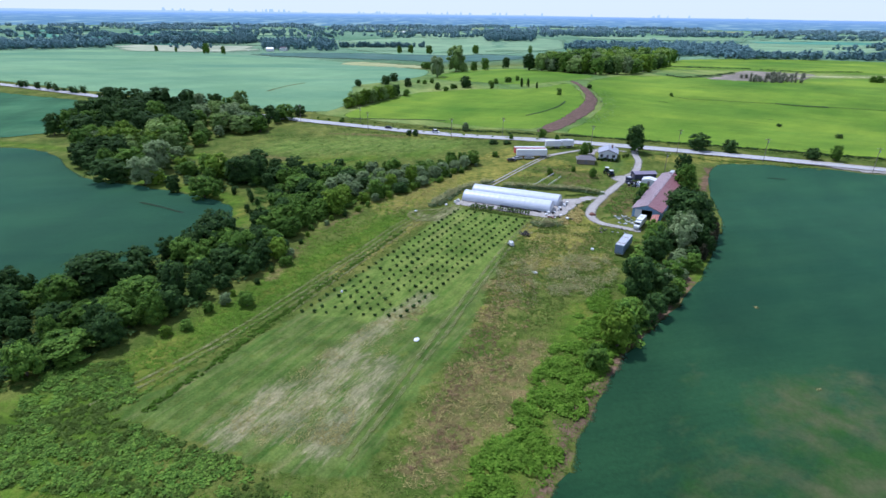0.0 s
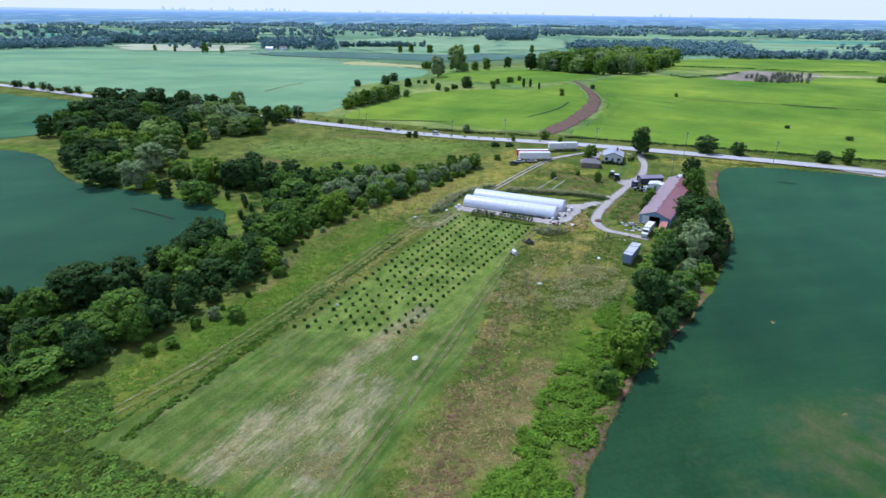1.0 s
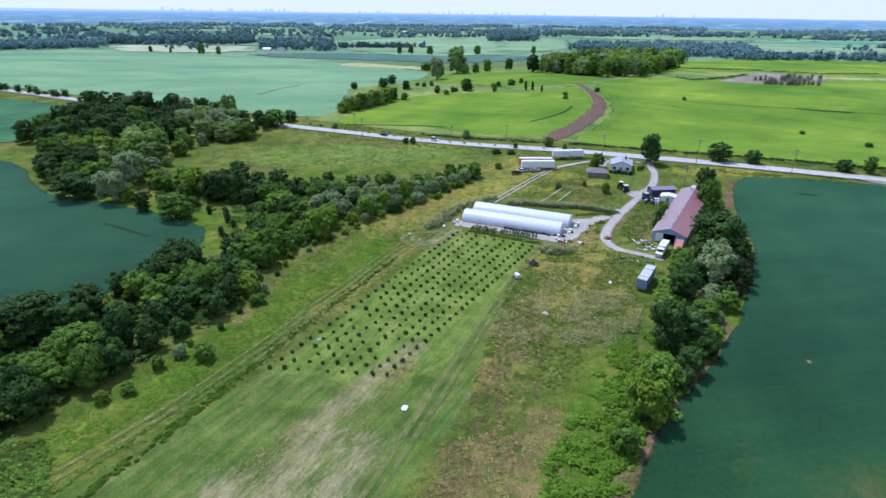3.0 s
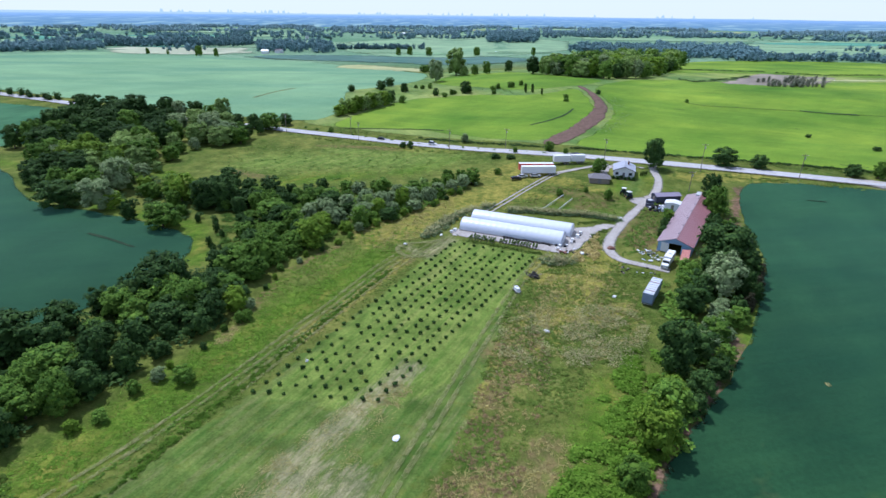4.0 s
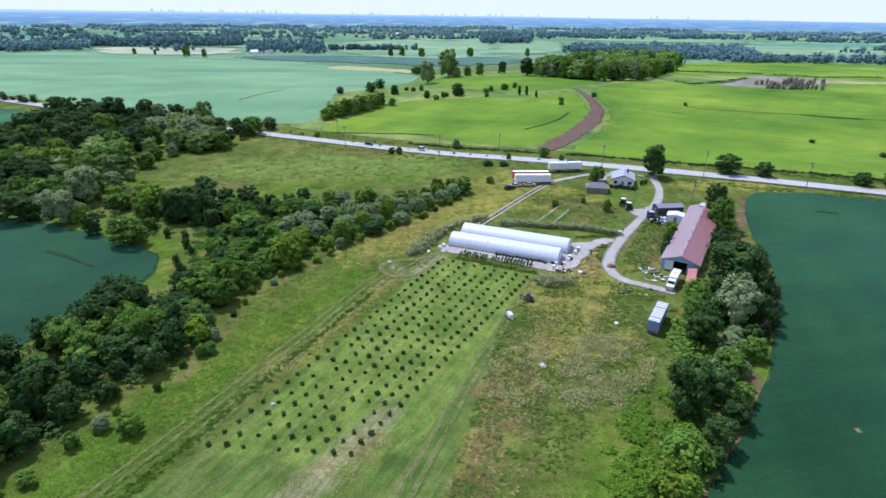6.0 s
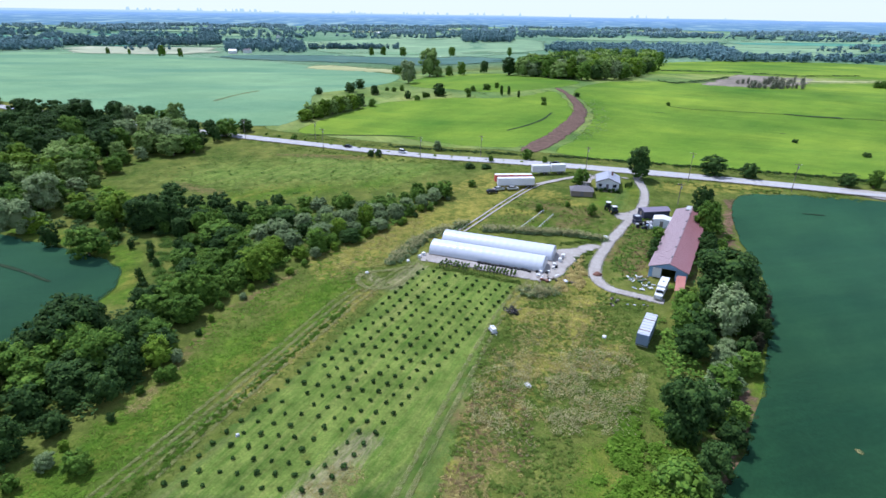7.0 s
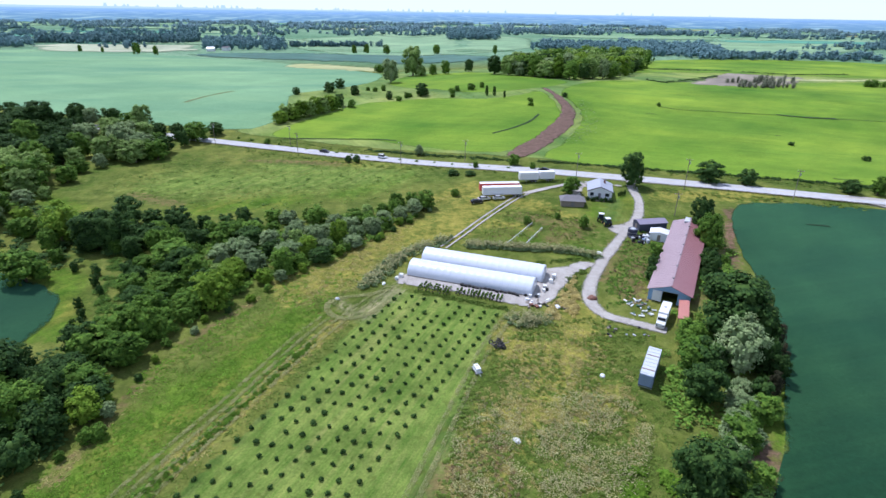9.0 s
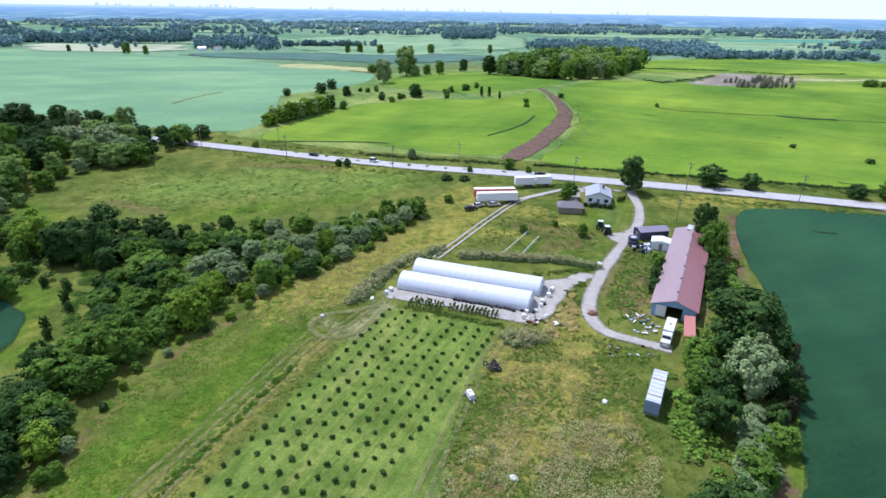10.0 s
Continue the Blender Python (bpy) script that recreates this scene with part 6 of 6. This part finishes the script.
POT = bpy.data.meshes.new("pot")
bm = rod((0, 0, 0), (0, 0, 0.3), 0.16, 10, None, 0.2)
bm.to_mesh(POT)
bm.free()
POT.materials.append(M_POT)
for start, cols, rows in (((-28.6, 3.6), 9, 4), ((-19.4, 0.6), 13, 3)):
    for i in range(cols):
        for j in range(rows):
            if orchard.random() < 0.12:
                continue
            p = Vector(start) + ax * (i * 0.95) - Vector((0.341, 0.94)) * (j * 0.98) + Vector((orchard.uniform(-0.1, 0.1), 0))
            t = thing("potted_plant", "leafy plant in a black pot on gravel", "plant", stand(p.x, p.y, orchard.uniform(0, 360), 0.05), "potted plants by the greenhouse")
            place("pot", POT, None, t)
            h = orchard.uniform(0.9, 1.4)
            place("foliage", orchard.choice(POT_LEAVES), pose(0, 0, 0.22) @ Matrix.Diagonal((0.72, 0.72, h, 1)), t)

# ---------------------------------------------------------------- weeds and grass
def clumps(name, spots, w, h, mat, label, seed, cards=26, size=0.15):
    """Leafy clumps close to the ground, joined."""
    rng = np.random.default_rng(seed)
    forms = []
    for i in range(5):
        V, F, k = [], [], 0
        for j in range(4):
            c = (rng.uniform(-0.25, 0.25), rng.uniform(-0.25, 0.25), rng.uniform(0.2, 0.55))
            v, f = leaf_cards(rng, c, 0.32, cards // 4 + 5, size, 0.7, 1.6)
            V.append(v)
            F.append(f + k)
            k += len(v)
        forms.append((np.concatenate(V), np.concatenate(F)))
    V, F, k = [], [], 0
    for x, y in spots:
        v, f = forms[rng.integers(5)]
        a, s, t = rng.uniform(0, 6.28), rng.uniform(*w), rng.uniform(*h)
        r = np.stack([v[:, 0] * math.cos(a) - v[:, 1] * math.sin(a), v[:, 0] * math.sin(a) + v[:, 1] * math.cos(a), v[:, 2]], 1)
        V.append(r * np.array((s, s, t)) + np.array((x, y, land(x, y) - 0.18)))
        F.append(f + k)
        k += len(v)
    return tagged(new(name, numpy_mesh(name, np.concatenate(V), np.concatenate(F), mat)), label, "weeds", "", "stuff")


def patchy(poly, n, seed, scale=0.12, cut=0.0):
    """Spots inside an outline, gathered in uneven patches."""
    return [p for p in strewn(poly, n * 2, seed) if noise.noise((p[0] * scale, p[1] * scale, seed)) > cut][:n]


STRIP = [(6, -58), (-7, -80), (-18, -102), (-24, -115), (-30, -126), (-33, -132), (-20.5, -132), (-17, -125), (-13, -118), (-8, -108), (-2, -97), (4, -88), (10, -78), (14, -62)]
clumps("broadleaf_weeds", patchy(STRIP, 950, 1, 0.17, -0.08), (1.0, 2.4), (0.8, 1.7), M_WEED, "bright green broadleaf weeds along the field hedge", 1)
ROUGH = [(-100, -100), (-91, -111), (-94, -116), (-77, -122), (-60, -127.5), (-52, -133), (-135, -133), (-128, -114), (-110, -102)]
clumps("broadleaf_weeds", patchy(ROUGH, 1300, 2, 0.12, -0.2), (0.4, 1.6), (0.3, 0.9), M_GRASS, "tall green weeds beside the mown strip", 2)
clumps("broadleaf_weeds", patchy(ROUGH, 900, 97, 0.09, -0.12), (0.4, 2.2), (0.4, 1.1), M_LEAF_MID, "darker tall weeds beside the mown strip", 97)
SLOPE = [(-100, -100), (-88, -76), (-84, -50), (-82, -28), (-68, 2), (-54, 18), (-42, 6), (-50, -20), (-62, -50), (-76, -84), (-88, -104)]
clumps("meadow_weeds", patchy(SLOPE, 1500, 100, 0.1, -0.1), (0.3, 1.0), (0.15, 0.35), M_WEED, "bright green tussocks on the meadow slope", 100, 20, 0.17)
clumps("meadow_weeds", patchy([(-18, -30), (-4, -16), (12, -12), (24, -20), (14, -36), (10, -58), (-2, -66), (-8, -78), (-20, -84), (-29, -80)], 2200, 3, 0.14, -0.15), (0.3, 0.95), (0.25, 0.7), M_GRASS,
       "mixed green meadow weeds", 3)
clumps("meadow_weeds", patchy([(24, -4), (31, 0), (40, 26), (44, 44), (36, 36), (28, 22), (20, 6), (16, -8)], 420, 4, 0.2, -0.2), (0.4, 1.2), (0.3, 0.8), M_LEAF_MID, "dark green weeds between driveway and barn", 4)
clumps("dry_weeds", patchy([(22, -6), (30, -2), (39, 24), (43, 40), (36, 36), (28, 22), (20, 6)], 420, 121, 0.2, -0.1), (0.3, 0.8), (0.3, 0.7), M_RUSTY, "brown dry weeds between driveway and barn", 121, 26, 0.1)
clumps("dry_weeds", patchy([(-12, -26), (6, -20), (14, -34), (10, -56), (-2, -64), (-14, -50)], 700, 95, 0.16, -0.1), (0.4, 1.0), (0.3, 0.6), M_STRAW, "golden dry grass heads in the meadow", 95, 26, 0.1)
clumps("dry_weeds", patchy([(-20, -40), (-6, -36), (-4, -52), (-22, -90), (-36, -122), (-42, -124), (-30, -82)], 480, 5, 0.12, 0.0), (0.4, 1.0), (0.35, 0.65), M_STRAW, "dry brown seed heads in the meadow", 5, 26, 0.1)
clumps("seed_heads", patchy([(-21, -52), (-14, -50), (-12, -62), (-18, -88), (-30, -122), (-40, -126), (-30, -82)], 900, 66, 0.13, -0.1), (0.3, 0.8), (0.3, 0.6), M_RUSTY, "rusty brown seed heads in the meadow", 66, 26, 0.1)
clumps("flowering_weeds", patchy([(-20, -38), (6, -32), (9, -46), (0, -62), (-18, -74), (-26, -70)], 700, 6, 0.16, -0.05), (0.2, 0.42), (0.45, 0.7), M_FLOWER, "pale flowering weeds in the meadow", 6)
clumps("flowering_weeds", belt((-43, 3), (-35, 22), 170, 2.4, 7) + belt((-35, 22), (-22, 34), 120, 2.2, 8) + belt((-16, 29.5), (14, 26), 330, 1.7, 9) + belt((14, 26), (22, 22), 80, 1.4, 10) + belt((-7, -15), (0, -13), 70, 2.2, 11),
       (0.7, 1.6), (0.8, 1.7), M_PALE, "pale grey-green weeds around the greenhouses", 7)
clumps("dry_weeds", patchy([(2, -8), (5, -4), (9, 4), (13, 10), (11, 4), (11, -4), (8, -12), (0, -14)], 260, 72, 0.3, -0.2), (0.7, 1.6), (0.6, 1.3), M_STRAW, "tall dry golden weeds between yard and driveway", 72)
clumps("yard_edge_weeds", belt((-30, 0.2), (-8, -8.6), 120, 0.8, 12) + belt((3, -9), (12, 4), 130, 1.6, 13) + belt((10, 7), (16, 13), 40, 1, 14) + belt((4, 18), (20, 21), 60, 1, 15), (0.5, 1.3), (0.4, 0.9), M_GRASS,
       "rough grass along the yard's edge", 8)
clumps("meadow_weeds", patchy([(-8, 46), (4, 62), (18, 58), (28, 44), (22, 26), (-14, 31)], 700, 9, 0.16, -0.1), (0.3, 1.0), (0.2, 0.55), M_GRASS, "rough weeds in the paddock", 9)
clumps("dry_weeds", patchy([(-8, 46), (4, 62), (18, 58), (28, 44), (22, 26), (-14, 31)], 420, 122, 0.14, 0.0), (0.3, 0.8), (0.2, 0.5), M_RUSTY, "brown dry weeds in the paddock", 122, 26, 0.1)
for i, (poly, n) in enumerate((([(-150, -124), (-120, -112), (-107, -98), (-99, -80), (-89, -62), (-86, -44), (-87, -26), (-96, -22), (-106, -32), (-114, -48), (-124, -62), (-150, -80)], 420),
                               ([(-86, -26), (-78, -13), (-70, 3), (-55, 19), (-37, 47), (-27, 64), (-34, 68), (-60, 48), (-90, 32), (-104, 8), (-100, -10)], 420),
                               ([(-200, 38), (-160, 26), (-126, 10), (-114, 24), (-124, 42), (-150, 46), (-176, 70), (-210, 84)], 160),
                               ([(2, -94), (8, -84), (28, -54), (44, -30), (50, -12), (62, 18), (66, 36), (60, 44), (42, 4), (24, -20), (20, -36), (10, -60)], 170))):
    clumps("undergrowth", strewn(poly, n, 20 + i), (2.2, 4.6), (1.2, 3.2), (M_LEAF_DARK, M_LEAF_MID)[i % 2 if i < 3 else 1], "dark green undergrowth below the hedge trees", 30 + i, 60, 0.1)


def tufts(name, spots, mat, label, seed, h=(0.0, 0.14), w=(0.06, 0.16), blades=7):
    """Upright tufts of grass blades, joined."""
    rng = np.random.default_rng(seed)
    base = np.array([(x, y, land(x, y) - 0.15) for x, y in spots])
    base = np.repeat(base, blades, 0) + rng.normal(size=(len(base) * blades, 3)) * np.array((0.22, 0.22, 0))
    n = len(base)
    a = rng.uniform(0, 6.283, n)
    side = np.stack([np.cos(a), np.sin(a), 0 * a], 1) * rng.uniform(*w, (n, 1))
    up = np.stack([rng.normal(size=n) * 0.6, rng.normal(size=n) * 0.6, rng.uniform(*h, n) + 0.12], 1)
    v = np.stack([base - side, base + side, base + up], 1).reshape(-1, 3)
    f = np.arange(n)[:, None] * 3 + np.array((0, 1, 2))
    return tagged(new(name, numpy_mesh(name, v, f, mat)), label, "grass", "", "stuff")


MEADOW = [(-95, -140), (-40, -150), (-20, -140), (0, -95), (12, -62), (20, -40), (24, -24), (12, -14), (2, -10), (-10, -10), (-40, 6), (-30, 60), (-12, 84), (-40, 50), (-70, 2), (-86, -60), (-104, -104)]
by_kind = {"green": [], "straw": [], "lush": []}
for x, y in strewn(MEADOW, 13000, 50):
    if inside(x, y, MOWN):
        continue
    lev = {k: max(near(x, y, *b) for b in BRUSHES[k]) for k in ("dry", "rust", "lush")}
    k = noise.noise((x * 0.12, y * 0.12, 4)) * 0.4
    by_kind["straw" if max(lev["dry"], lev["rust"]) + k > 0.5 else "lush" if lev["lush"] + k > 0.4 else "green"].append((x, y))
tufts("tall_grass", by_kind["green"], M_GRASS, "tall green meadow grass", 51)
STUBBLE = [(-58, -89), (-42, -70), (-40, -74), (-46, -92), (-50, -107), (-50, -121), (-62, -122), (-72, -118), (-70, -112), (-63, -99)]
tufts("stubble", patchy(STUBBLE, 1700, 110, 0.25, -0.15), M_STRAW, "flat dry straw left on the mown ground", 111, (-0.08, 0.0), (0.05, 0.14), 5)
tufts("dry_grass", by_kind["straw"], M_STRAW, "dry straw-coloured meadow grass", 52)
tufts("lush_grass", by_kind["lush"], M_WEED, "lush bright green grass", 53)
clumps("meadow_weeds", patchy([(-140, 140), (-40, 112), (-34, 76), (-66, 64), (-110, 58), (-150, 74), (-160, 100)], 700, 70, 0.6, -0.08), (0.6, 1.8), (0.15, 0.35), M_GRASS, "rough grass tussocks in the roadside meadow", 70)
clumps("meadow_weeds", patchy([(-140, 140), (-40, 112), (-34, 76), (-66, 64), (-110, 58), (-150, 74), (-160, 100)], 90, 71, 0.6, 0.02), (0.8, 1.8), (0.3, 0.6), M_LEAF_MID, "dark weeds in the roadside meadow", 71)
clumps("verge_weeds", belt((-60, 148), (8, 119), 130, 1.4, 73) + belt((20, 116), (170, 76), 320, 1.4, 74), (1.0, 2.6), (0.6, 1.4), M_LEAF_DARK, "dark weeds along the ditch beside the crop", 73)
HEADS = patchy([(-2, -40), (10, -42), (12, -50), (4, -66), (-10, -66), (-8, -50)], 1500, 75, 0.2, -0.15) + patchy([(-7, -16), (-3, -11), (0, -15), (-4, -18)], 160, 76, 0.5, -0.4) + patchy([(-22, -50), (-10, -40), (-10, -60), (-24, -72)], 500, 77, 0.2, 0.0)


def flower_heads(spots, high, n, label, seed, spread=0.45, size=(0.05, 0.13)):
    """Small flat flower heads above the weeds, joined."""
    rng = np.random.default_rng(seed)
    p = np.repeat(np.array([(x, y, land(x, y)) for x, y in spots]), n, 0)
    p += rng.normal(size=p.shape) * np.array((spread, spread, 0)) + np.stack([0 * p[:, 0], 0 * p[:, 0], rng.uniform(*high, len(p))], 1)
    a, s = rng.uniform(0, 6.283, len(p)), rng.uniform(*size, len(p))
    u = np.stack([np.cos(a) * s, np.sin(a) * s, rng.normal(size=len(p)) * 0.3 * s], 1)
    w = np.stack([-np.sin(a) * s, np.cos(a) * s, rng.normal(size=len(p)) * 0.3 * s], 1)
    v = np.stack([p - u, p + w, p + u, p - w], 1).reshape(-1, 3)
    k = np.arange(len(p))[:, None] * 4
    f = np.concatenate([k + np.array((0, 3, 2)), k + np.array((0, 2, 1))])
    return tagged(new("flower_heads", numpy_mesh("flower_heads", v, f, M_FLOWER)), label, "flowers", "", "stuff")


flower_heads(HEADS, (0.35, 0.75), 5, "small cream flower heads over the meadow", 78)
flower_heads(belt((-43, 3), (-35, 22), 130, 2.2, 7) + belt((-35, 22), (-22, 34), 100, 2.0, 8) + belt((-16, 29.5), (14, 26), 260, 1.6, 9) + belt((14, 26), (22, 22), 60, 1.2, 10) + belt((-7, -15), (0, -13), 70, 2.2, 11),
             (0.95, 1.6), 9, "cream flower heads on the weeds round the greenhouses", 79, 0.5, (0.1, 0.24))
clumps("field_hedge", belt((190, 481), (280, 466), 70, 1.5, 80) + belt((153, 356), (161, 336), 20, 1.2, 81) + belt((161, 336), (239, 409), 60, 1.2, 82) + belt((288, 458), (325, 434), 35, 1.5, 83) + belt((325, 434), (391, 446), 45, 1.5, 84),
       (2.0, 4.0), (0.8, 2.0), M_LEAF_DARK, "low dark hedges between the bright strips", 80)
clumps("undergrowth", strewn([(-117, 20), (-110, 22), (-100, -2), (-103, -16), (-108, -6)], 70, 120), (1.6, 3.4), (0.6, 1.4), M_LEAF_MID, "low green growth in the gap of the hedgerow", 120, 60, 0.1)
clumps("track_weeds", belt((-92, -113), (-66, -56), 170, 0.25, 93) + belt((-66, -56), (-55, -26), 90, 0.25, 94), (0.4, 0.9), (0.25, 0.6), M_LEAF_MID, "dark grass between the old wheel ruts", 94)
clumps("track_weeds", belt((-88, -116), (-64, -54), 240, 0.9, 90) + belt((-64, -54), (-52, -24), 110, 0.7, 91), (0.5, 1.3), (0.35, 0.75), M_WEED, "line of tall weeds along the old track", 90)
clumps("verge_grass", belt((-120, 145), (0, 100), 160, 3, 55) + belt((0, 92), (130, 60), 200, 2.5, 56) + belt((-110, 164), (10, 120), 160, 2.5, 57) + belt((30, 108), (170, 72), 220, 2.5, 58), (0.7, 1.8), (0.4, 0.9), M_GRASS,
       "tall yellow-green grass on the road verge", 59)
clumps("rough_weeds", belt((-110, 280), (0, 260), 120, 14, 64), (1.0, 2.6), (0.4, 1.0), M_GRASS, "rough yellow-green weeds on the hill", 65)
clumps("rough_weeds", belt((44, 152), (62, 190), 160, 6, 60) + belt((62, 190), (68, 240), 160, 7, 61) + belt((-14, 270), (12, 285), 30, 4, 62), (0.8, 2.0), (0.3, 0.7), M_PALE, "rough weeds along the earth road", 61)
